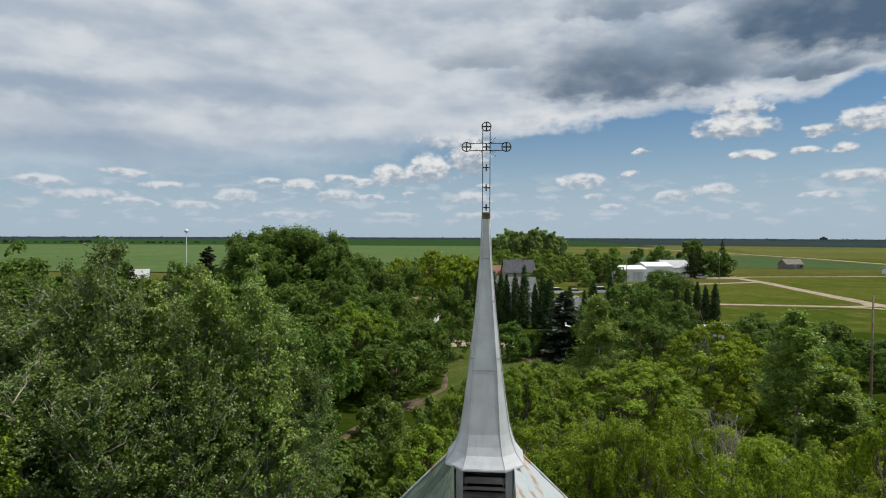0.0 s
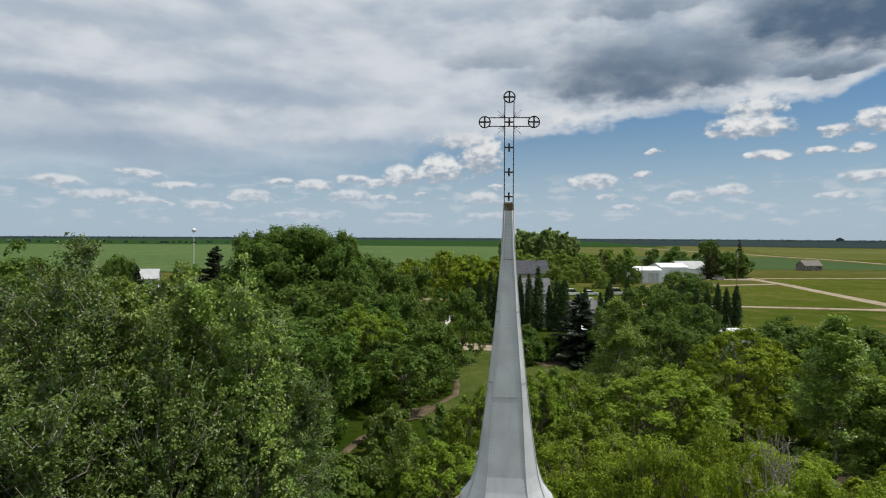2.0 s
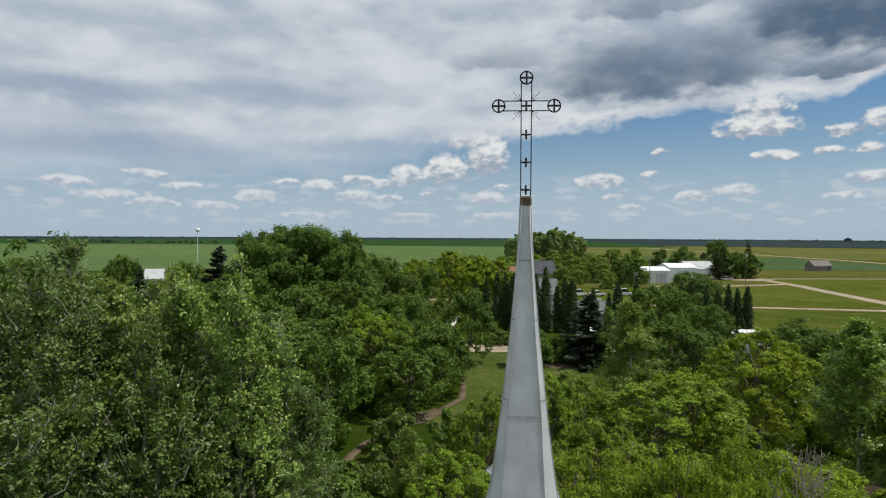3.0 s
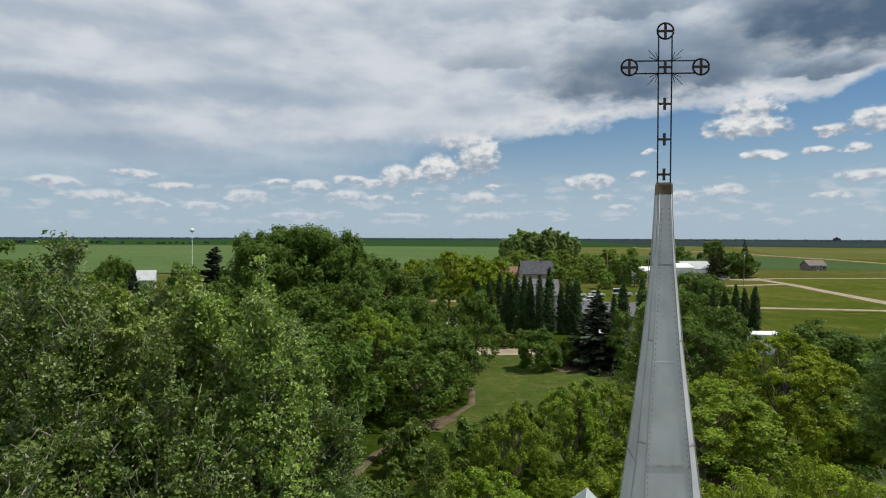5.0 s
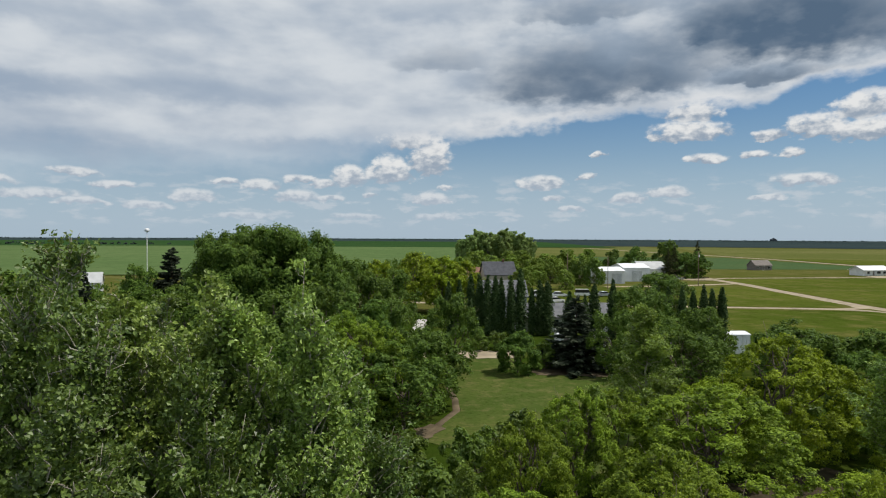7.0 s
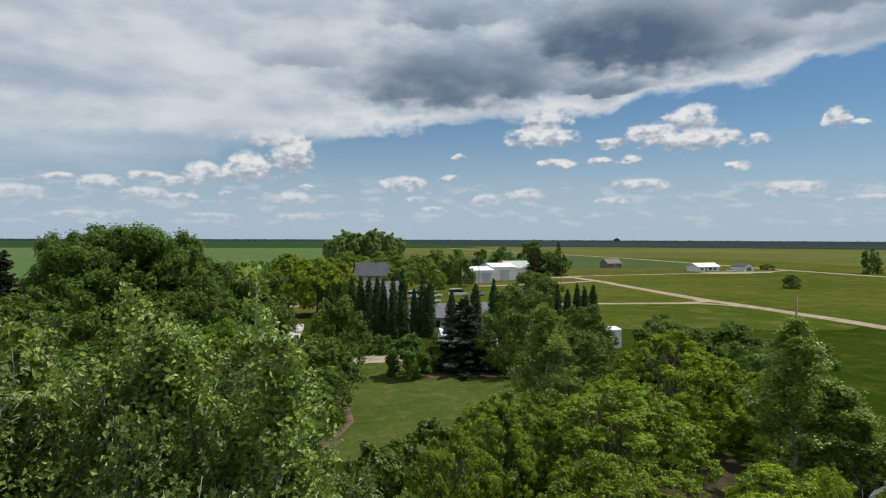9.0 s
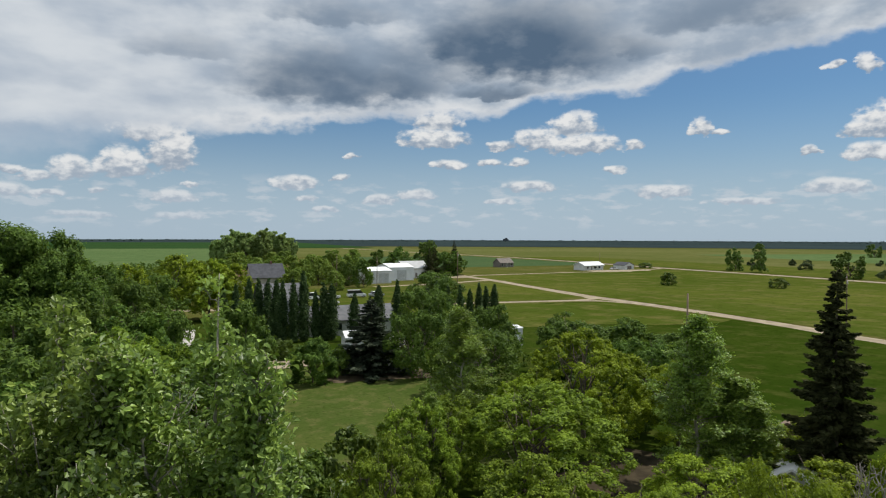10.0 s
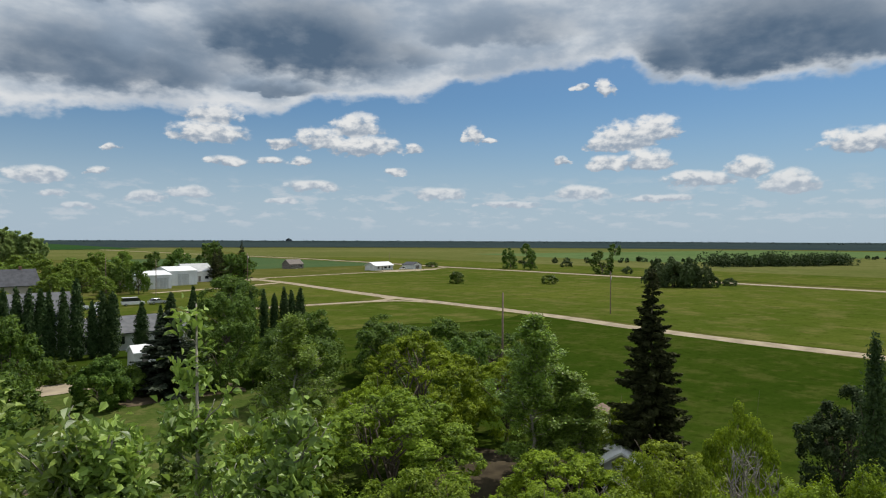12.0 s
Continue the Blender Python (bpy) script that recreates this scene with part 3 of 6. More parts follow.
def poplar_tree(name, label, group, seed, high, wide, clear, boughs, count, leaf, mat, bark, leaders=1, whole=True, taper=0.58, clump=9, tips=(), dome=None):
    """A tall poplar: leaders with rising boughs, twigs and hanging leaves, open at the top."""
    rng = np.random.default_rng(seed)
    root = thing(name, label, "tree", group)
    lines, twigs = [], []
    girth = 0.011 * high
    stems = []
    for k in range(leaders):
        foot = np.array((0.0, 0.0, -0.1)) if k == 0 else stems[0][int(2 + k % 3)]
        lean = rng.normal(size=2) * wide * (0.06 if k == 0 else 0.33)
        top = np.array((lean[0], lean[1], high * (1.0 if k == 0 else rng.uniform(0.80, 0.92))))
        if tips:
            top = np.array(tips[k])
        p = bend(rng, foot, top, 8, 0.015, 0)
        stems.append(p)
        lines.append((p, girth * (1 if k == 0 else 0.6) * (1 - np.linspace(0, 1, 9)) ** 1.1 + 0.010))
    for i in range(boughs):
        p = stems[i % leaders]
        u = clear / high + (1 - clear / high) * rng.beta(1.3, 0.85)
        u = min(u, 0.985)
        q = p[0] + (p[-1] - p[0]) * u
        j = u * 8
        q = p[int(j)] * (1 - j % 1) + p[min(int(j) + 1, 8)] * (j % 1)
        h = (q[2] - clear) / (high - clear)
        if h < 0:
            continue
        ln = wide * (0.11 + 1.05 * (1 - h) ** taper * min(1, 0.40 + 2.0 * h)) * rng.uniform(0.65, 1.15)
        ang = rng.uniform(0, 2 * math.pi)
        rise = rng.uniform(0.45, 1.0) + 0.6 * h
        d = unit(np.array((math.cos(ang), math.sin(ang), rise)))
        b = bend(rng, q, q + d * ln, 4, 0.06, -0.05)
        lines.append((b, np.linspace(0.012 + 0.011 * ln, 0.008, 5)))
        twigs.append((b[1], b[4], 1.0 * ln))
        for _ in range(int(3 + 3 * ln)):
            w = rng.uniform(0.25, 0.98)
            s = b[0] + (b[4] - b[0]) * w
            e = s + unit(d * 0.7 + rng.normal(size=3) * 0.75 + np.array((0, 0, 0.2))) * ln * rng.uniform(0.18, 0.42)
            twigs.append((s, e, np.linalg.norm(e - s) * 1.6))
            if rng.random() < 0.42:
                lines.append((np.array((s, (s + e) / 2 + rng.normal(size=3) * 0.03, e)), (0.010, 0.008, 0.005)))
    for p in stems:
        for _ in range(44):
            u = 1 - 0.24 * rng.random() ** 0.9
            j = min(u * 8, 7.999)
            q = p[int(j)] * (1 - j % 1) + p[int(j) + 1] * (j % 1)
            ang = rng.uniform(0, 2 * math.pi)
            ln = (0.12 + 2.4 * (1 - u)) * rng.uniform(0.6, 1.2)
            twigs.append((q, q + np.array((math.cos(ang) * 0.75, math.sin(ang) * 0.75, 0.55)) * ln, 0.6 + ln * 1.3))
    if dome:
        # leafy outer twigs that close the crown: radius, foot, top and number
        broad, foot_z, top_z, number = dome
        for _ in range(number):
            ang, up = rng.uniform(0, 2 * math.pi), rng.uniform(-0.25, 1.0)
            out = math.sqrt(max(0.0, 1 - max(up, 0.0) ** 2)) * broad * rng.uniform(0.80, 1.12) * (1 + 0.18 * math.sin(3 * ang + seed))
            e = np.array((math.cos(ang) * out, math.sin(ang) * out, foot_z + (top_z - foot_z) * up + rng.normal() * 0.35))
            s = e * np.array((0.66, 0.66, 1)) - np.array((0, 0, rng.uniform(0.5, 1.3)))
            twigs.append((s, e, 1.15))
            if rng.random() < 0.3:
                lines.append((bend(rng, s, e, 2, 0.05), (0.014, 0.010, 0.006)))
    a = np.array([t[0] for t in twigs])
    b = np.array([t[1] for t in twigs])
    wt = np.array([t[2] for t in twigs]) + 0.32
    tufts = max(1, count // clump)
    pick = rng.choice(len(twigs), tufts, p=wt / wt.sum())
    u = rng.beta(1.6, 1.0, tufts)[:, None]
    heart = a[pick] + (b[pick] - a[pick]) * u * 1.05 + rng.normal(size=(tufts, 3)) * 0.05
    which = rng.integers(0, tufts, count)
    at = heart[which] + rng.normal(size=(count, 3)) * np.array((1, 1, 0.85)) * (0.02 + leaf * 0.9)
    face = rng.normal(size=(tufts, 3)) * 0.9
    nrm = rng.normal(size=(count, 3)) * 0.5 + face[which] + unit(at - np.array((0, 0, high * 0.45))) * 0.5 + np.array((0, 0, 0.7))
    v, f = leaves(rng, at, nrm, leaf, 1.2, 0.25, whole)
    child("trunk", mesh_from("trunk", *tubes(lines, 4), bark, True), root)
    child("crown", mesh_from("crown", v, f, mat), root)
    return root


def spruce_tree(name, label, group, seed, high, wide, mat, density=1.0):
    """A spruce: whorls of drooping boughs with sprays of needles."""
    rng = np.random.default_rng(seed)
    root = thing(name, label, "tree", group)
    lines = [(bend(rng, (0, 0, -0.1), (0, 0, high), 6, 0.004), np.linspace(0.016 * high, 0.015, 7))]
    mids, ways, lens = [], [], []
    z = 0.5
    while z < high * 0.985:
        h = z / high
        ln0 = wide * (1 - h) ** 1.0 * min(1, 0.85 + 2 * h) + 0.10
        for _ in range(int(rng.integers(5, 8))):
            ang, ln = rng.uniform(0, 2 * math.pi), ln0 * rng.uniform(0.5, 1.28)
            d = np.array((math.cos(ang), math.sin(ang), 0))
            u = np.linspace(0, 1, 6)[:, None]
            b = np.array((0, 0, z + rng.uniform(-0.12, 0.12))) + d * u * ln + np.array((0, 0, 1)) * ln * (-0.42 * u + 0.30 * u**2.2) * (1 - 1.4 * h * u)
            if rng.random() < 0.45:
                lines.append((b[::2], np.linspace(0.012 + 0.012 * ln, 0.006, 3)))
            n = int((9 + 22 * ln) * density)
            w = rng.beta(1.5, 1.0, n)
            p = np.stack([np.interp(w, np.linspace(0, 1, 6), b[:, k]) for k in range(3)], 1)
            side = np.cross(d, (0, 0, 1))
            sgn = rng.choice((-1, 1), n)[:, None]
            spray = unit(d * rng.uniform(0.5, 1.2, (n, 1)) + side * sgn * rng.uniform(0.1, 0.9, (n, 1)) + np.array((0, 0, 1)) * rng.uniform(-0.8, 0.25, (n, 1)))
            s = (0.16 + 0.30 * ln * (1 - w) ** 0.6 * 0.8 + 0.06)
            mids.append(p + spray * s[:, None] * 0.4)
            ways.append(spray)
            lens.append(s)
        z += 0.19 + 0.17 * (1 - h) * rng.uniform(0.6, 1.4)
    mids, ways, lens = np.concatenate(mids), np.concatenate(ways), np.concatenate(lens)[:, None]
    nrm = unit(rng.normal(size=mids.shape) * 0.75 + np.array((0, 0, 1.0)))
    b = unit(np.cross(nrm, ways))
    wdt = np.clip(lens * 0.34, 0.06, 0.22)
    verts = np.stack([mids - ways * lens * 0.5, mids + b * wdt, mids + ways * lens * 0.62, mids - b * wdt], 1).reshape(-1, 3)
    child("trunk", mesh_from("trunk", *tubes(lines, 4), M_BARK, True), root)
    child("crown", mesh_from("crown", verts, np.arange(len(verts)).reshape(-1, 4), mat), root)
    return root


def column_tree(name, label, group, seed, high, wide, count, leaf, mat=None):
    """A columnar aspen: a narrow spindle of upright twigs."""
    rng = np.random.default_rng(seed)
    root = thing(name, label, "tree", group)
    # several upright shoots of uneven height make the column
    shoots = 9
    ang0, tall = rng.uniform(0, 2 * math.pi, shoots), rng.uniform(0.74, 0.98, shoots)
    tall[0], off = 1.0, rng.uniform(0.15, 0.62, shoots) * wide
    off[0] = 0.05
    which = rng.choice(shoots, count, p=tall**2 / (tall**2).sum())
    u = rng.beta(1.15, 1.0, count)
    prof = np.interp(u, (0, 0.08, 0.3, 0.65, 0.88, 1), (0.60, 0.85, 0.92, 0.78, 0.50, 0.12))
    ang = rng.uniform(0, 2 * math.pi, count)
    bumps = 1 + 0.30 * np.sin(ang * 2 + u * 17 + which * 2.1) + 0.20 * np.sin(ang * 3 - u * 41 + which)
    r = wide * prof * bumps * rng.uniform(0.35, 1.12, count)
    lean = 0.6 + 0.5 * np.sin(u * 3.0)
    at = np.stack([np.cos(ang0[which]) * off[which] * lean + np.cos(ang) * r, np.sin(ang0[which]) * off[which] * lean + np.sin(ang) * r, 0.25 + u * (high * tall[which] - 0.2)], 1) + rng.normal(size=(count, 3)) * 0.06
    nrm = np.stack([np.cos(ang), np.sin(ang), 0.4 + 0 * ang], 1) + rng.normal(size=(count, 3)) * 0.7
    v, f = leaves(rng, at, nrm, leaf, 1.5)
    lines = [(bend(rng, (0, 0, -0.1), (0, 0, high * 0.93), 5, 0.008), np.linspace(0.12, 0.02, 6))]
    for _ in range(14):
        a, z = rng.uniform(0, 2 * math.pi), rng.uniform(0.3, high * 0.7)
        lines.append((bend(rng, (0, 0, z), (math.cos(a) * wide * 0.7, math.sin(a) * wide * 0.7, z + 1.5), 3, 0.03), (0.035, 0.025, 0.018, 0.01)))
    child("trunk", mesh_from("trunk", *tubes(lines, 4), M_BARK, True), root)
    child("crown", mesh_from("crown", v, f, mat or M_ASPEN), root)
    return root


def bare_tree(name, label, group, seed, high, wide):
    """A dead tree: trunk and forking bare branches."""
    rng = np.random.default_rng(seed)
    root = thing(name, label, "tree", group)
    lines, tips = [(bend(rng, (0, 0, -0.1), (0.2, 0.1, high * 0.45), 4, 0.03), np.linspace(0.13, 0.09, 5))], [(np.array((0.2, 0.1, high * 0.45)), 1.0)]
    for level in range(4):
        nxt = []
        for p, s in tips:
            for _ in range(5 if level == 0 else 3):
                d = unit(rng.normal(size=3) * np.array((1, 1, 0.6)) + np.array((0, 0, 0.55)) + unit(p - np.array((0, 0, high * 0.3))) * 0.6)
                q = p + d * wide * s * rng.uniform(0.38, 0.62)
                lines.append((bend(rng, p, q, 3, 0.08), np.linspace(0.055 * s, 0.03 * s, 4)))
                nxt.append((q, s * 0.62))
        tips = nxt
    child("trunk", mesh_from("trunk", *tubes(lines, 3), M_DEADWOOD, True), root)
    return root


def plant(proto, x, y, scale=1.0, turn=0.0, high=None, label=""):
    """A copy of a tree at x, y."""
    tall = (high or scale) / 1.0
    ob = copy_thing(proto, Matrix.Translation((x, y, 0)) @ Matrix.Rotation(radians(turn), 4, "Z") @ Matrix.Diagonal((scale, scale, tall, 1)))
    if label:
        ob["label"] = label
    return ob


def settle(proto, x, y, scale=1.0, turn=0.0, high=None):
    """The first of its kind goes to its own place."""
    proto.matrix_basis = Matrix.Translation((x, y, 0)) @ Matrix.Rotation(radians(turn), 4, "Z") @ Matrix.Diagonal((scale, scale, high or scale, 1))


def stand(protos, spots):
    """Spread kinds of one tree over spots of x, y, width scale, height scale. The kinds take the first spots themselves."""
    rng = random.Random(len(spots) * 7 + 3)
    jobs = list(enumerate(spots))
    for i, (x, y, s, h) in jobs[len(protos):]:
        plant(protos[i % len(protos)], x, y, s, rng.uniform(0, 360), h)
    for i, (x, y, s, h) in jobs[: len(protos)]:
        settle(protos[i], x, y, s, rng.uniform(0, 360), h)


# ---- ground, fields and roads ----


def sheet(name, label, outline, z, mat, thick=0.0, category="ground"):
    """A level patch of ground with the given outline."""
    n = len(outline)
    v = [(x, y, z) for x, y in outline]
    f = [tuple(range(n))]
    if thick:
        v += [(x, y, z - thick) for x, y in outline]
        f += [(i, i + n, (i + 1) % n + n, (i + 1) % n) for i in range(n)]
    return tagged(new(name, mesh_from(name, v, f, mat)), label, category, kind="structure")


def rough_edge(outline, step=3.0, wobble=0.5, seed=1):
    """The outline in short steps, with an uneven edge."""
    rng, out = random.Random(seed), []
    for (x0, y0), (x1, y1) in zip(outline, outline[1:] + outline[:1]):
        n = max(1, int(math.hypot(x1 - x0, y1 - y0) / step))
        for i in range(n):
            u = i / n
            out.append((x0 + (x1 - x0) * u + rng.uniform(-wobble, wobble), y0 + (y1 - y0) * u + rng.uniform(-wobble, wobble)))
    return out


def track(name, label, line, width, z, mat, seed=1, step=4.0):
    """A road along a line, with a slight crown and ragged edges."""
    rng = random.Random(seed)
    pts = []
    for (x0, y0), (x1, y1) in zip(line, line[1:]):
        n = max(1, int(math.hypot(x1 - x0, y1 - y0) / step))
        pts += [(x0 + (x1 - x0) * i / n, y0 + (y1 - y0) * i / n) for i in range(n)]
    pts.append(line[-1])
    verts, faces = [], []
    for i, (x, y) in enumerate(pts):
        ax, ay = pts[max(i - 2, 0)]
        bx, by = pts[min(i + 2, len(pts) - 1)]
        ln = math.hypot(bx - ax, by - ay) or 1
        nx, ny = -(by - ay) / ln, (bx - ax) / ln
        for side, h in ((-0.62, -0.06), (-0.5, 0.0), (0.0, 0.06), (0.5, 0.0), (0.62, -0.06)):
            w = width * side + (rng.uniform(-0.35, 0.35) * width * 0.16 if side else 0)
            verts.append((x + nx * w, y + ny * w, z + h))
        if i:
            a = (i - 1) * 5
            faces += [(a + k, a + k + 1, a + k + 6, a + k + 5) for k in range(4)]
    return tagged(new(name, mesh_from(name, verts, faces, mat, True)), label, "road", kind="structure")


ring = [(4950 * math.cos(2 * math.pi * k / 96), 4950 * math.sin(2 * math.pi * k / 96)) for k in range(96)]
sheet("ground", "flat prairie ground under rough green grass", ring, 0.0, M_GROUND)
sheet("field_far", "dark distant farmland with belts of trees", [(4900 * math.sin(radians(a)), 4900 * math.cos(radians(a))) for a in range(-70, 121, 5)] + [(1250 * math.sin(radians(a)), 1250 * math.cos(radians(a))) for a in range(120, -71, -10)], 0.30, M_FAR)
sheet("field_crop", "bright green level crop field", [(-1400, 300), (-90, 280), (-20, 310), (20, 450), (60, 490), (66, 1000), (-400, 1060), (-1400, 960)], 0.36, M_CROP)
sheet("field_dark_crop", "dark green crop beyond the bright field", [(-1500, 962), (-400, 1062), (66, 1002), (330, 1040), (420, 2100), (-500, 2300), (-2000, 1900)], 0.45, M_CROP_DARK)
sheet("field_young_crop", "blue-green young crop behind an old barn", [(122, 343), (262, 343), (262, 545), (122, 560)], 0.06, M_CROP_BLUE)
sheet("field_dry", "yellowish dry grass towards the distance", [(80, 570), (272, 560), (420, 1180), (80, 1180)], 0.08, M_STUBBLE)
sheet("field_east", "yellow-green hay land beyond the far road", [(275, 60), (1050, -150), (1080, 600), (450, 1120), (292, 600)], 0.08, M_STUBBLE)
sheet("field_east_green", "green strip of crop near the woods", [(440, 240), (1100, 60), (1100, 400), (520, 520)], 0.14, M_CROP)
sheet("field_verge", "green verge along the far road", [(252, -60), (330, -60), (350, 480), (288, 520), (268, 300)], 0.12, M_PASTURE)
sheet("pasture", "open mown pasture between two gravel roads", [(106, -260), (238, -260), (240, 110), (250, 200), (254, 284), (236, 276), (190, 270), (126, 264), (119, 255), (115, 205), (111, 165), (109, 100), (103, 50)], 0.05, M_PASTURE)
sheet("meadow", "dark green meadow beside the gravel road", [(30, -200), (96, -200), (97, 45), (103, 100), (103, 150), (30, 161), (-70, 130), (-90, 40), (-60, 0), (20, 10)], 0.03, M_MEADOW)
sheet("meadow_edge", "lighter mown strip between meadow and lane", rough_edge([(34, 128), (52, 118), (75, 112), (96, 104), (102.5, 108), (103, 149), (60, 155.5), (30, 159)], 4, 1.4, 21), 0.06, M_PASTURE)
sheet("yard_grass", "mown grass between lanes near the sheds", [(24, 169), (70, 162), (100, 158), (106, 170), (111, 225), (90, 222), (20, 222)], 0.04, M_PASTURE)
sheet("lawn", "short mown garden lawn with worn patches", rough_edge([(-0.5, 69), (-4.6, 60), (8, 51), (20, 53), (30, 61), (32, 83), (20, 83.5), (9, 85), (9, 95), (-1.5, 95), (-0.9, 77)], 1.2, 0.25, 5), 0.07, M_LAWN)
track("road_main", "pale gravel road across the grass", [(117, 285), (116.5, 262), (115.6, 235), (111.5, 203), (107.4, 163), (107.4, 140), (107.0, 119), (105.2, 98), (102.4, 82), (100, 59), (100, 40), (100, 0), (98, -220)], 3.6, 0.10, M_GRAVEL, 2)
track("road_lane", "pale gravel lane towards the houses", [(-60, 178), (21, 166.5), (41, 163.4), (73.5, 158.9), (97, 155), (104, 157), (108, 168)], 2.4, 0.09, M_GRAVEL, 3)
track("road_corner", "worn gravel corner between road and lane", [(95, 155.4), (102, 151.5), (106.5, 142)], 2.0, 0.08, M_GRAVEL, 4)
track("road_far", "straight gravel road in the distance", [(262, 1000), (268, 700), (277, 590), (279, 495), (270, 387), (259, 296), (256, 220), (251, 155), (245, 112), (243, 65), (238, -200)], 5.2, 0.18, M_GRAVEL, 5, 8.0)
track("road_drive", "gravel drive to a white bungalow", [(116.5, 262), (125, 268.6), (152.7, 271.8), (183.7, 275), (196, 274), (215, 271), (250, 288), (259, 293)], 2.2, 0.09, M_GRAVEL, 6)
track("road_shed", "gravel approach beside the sheds", [(60, 222), (87.7, 227), (102, 233), (115, 238)], 2.5, 0.09, M_GRAVEL, 7)
sheet("yard_gravel", "gravel yard under the trees by the sheds", rough_edge([(97, 258), (117, 254), (120, 269), (109, 278), (95, 272)], 3, 0.8, 8), 0.11, M_GRAVEL, category="yard")
sheet("parking_gravel", "gravel pad in front of a white bungalow", rough_edge([(196, 273), (232, 272), (237, 283), (214, 286), (196, 284)], 3, 0.8, 9), 0.13, M_GRAVEL, category="yard")
sheet("garden_gravel", "pinkish gravel drive at the end of the lawn", rough_edge([(-6, 95.5), (9.5, 95.5), (9.5, 101), (-6, 102.5)], 1.5, 0.3, 10), 0.08, M_GRAVEL, category="yard")
track("white_lane", "white gravel lane between the trees", [(-5.4, 114), (-5.0, 118), (-3.5, 137)], 1.9, 0.09, M_WHITE_GRAVEL, 14)
track("dirt_path", "bare earth path along the edge of the lawn", [(-1.2, 79), (-0.8, 73), (-0.9, 69), (-2.6, 65), (-4.6, 60.5), (-6.8, 57), (-8.5, 54.2), (-9.2, 51), (-9.5, 48), (-10.6, 45), (-11.2, 40), (-11.2, 34)], 0.6, 0.10, M_DIRT, 11, 1.5)
sheet("trodden_earth", "bare trodden earth where the path leaves the lawn", rough_edge([(-8.0, 57.8), (-4.4, 59.4), (-2.4, 63.2), (-3.4, 64.6), (-6.6, 61.8)], 0.8, 0.3, 15), 0.115, M_DIRT)
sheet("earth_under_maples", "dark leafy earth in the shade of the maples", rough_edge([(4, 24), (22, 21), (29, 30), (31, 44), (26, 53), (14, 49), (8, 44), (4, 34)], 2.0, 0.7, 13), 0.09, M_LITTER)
sheet("flower_bed", "bare mulch bed below the spruce and shrub", rough_edge([(9.5, 84.8), (22, 82.6), (23, 87), (18, 91), (10, 91)], 1.2, 0.3, 12), 0.10, M_DIRT, category="bed")


# ---- the church spire ----


def octagon(half, cut, z):
    """A square with its corners cut off, as eight points."""
    k = half - cut
    return [(-k, -half, z), (k, -half, z), (half, -k, z), (half, k, z), (k, half, z), (-k, half, z), (-half, k, z), (-half, -k, z)]


SPIRE_AT = (1.10, 14.36)
SPIRE_LINE = ((11.70, 0.95), (11.78, 0.885), (11.95, 0.765), (12.14, 0.690), (12.42, 0.614), (13.0, 0.528), (13.95, 0.408), (15.35, 0.255), (16.68, 0.140), (17.68, 0.098))


def cut_of(half):
    return half * 0.275 if half < 0.4 else 0.11 + (half - 0.4) * 0.62


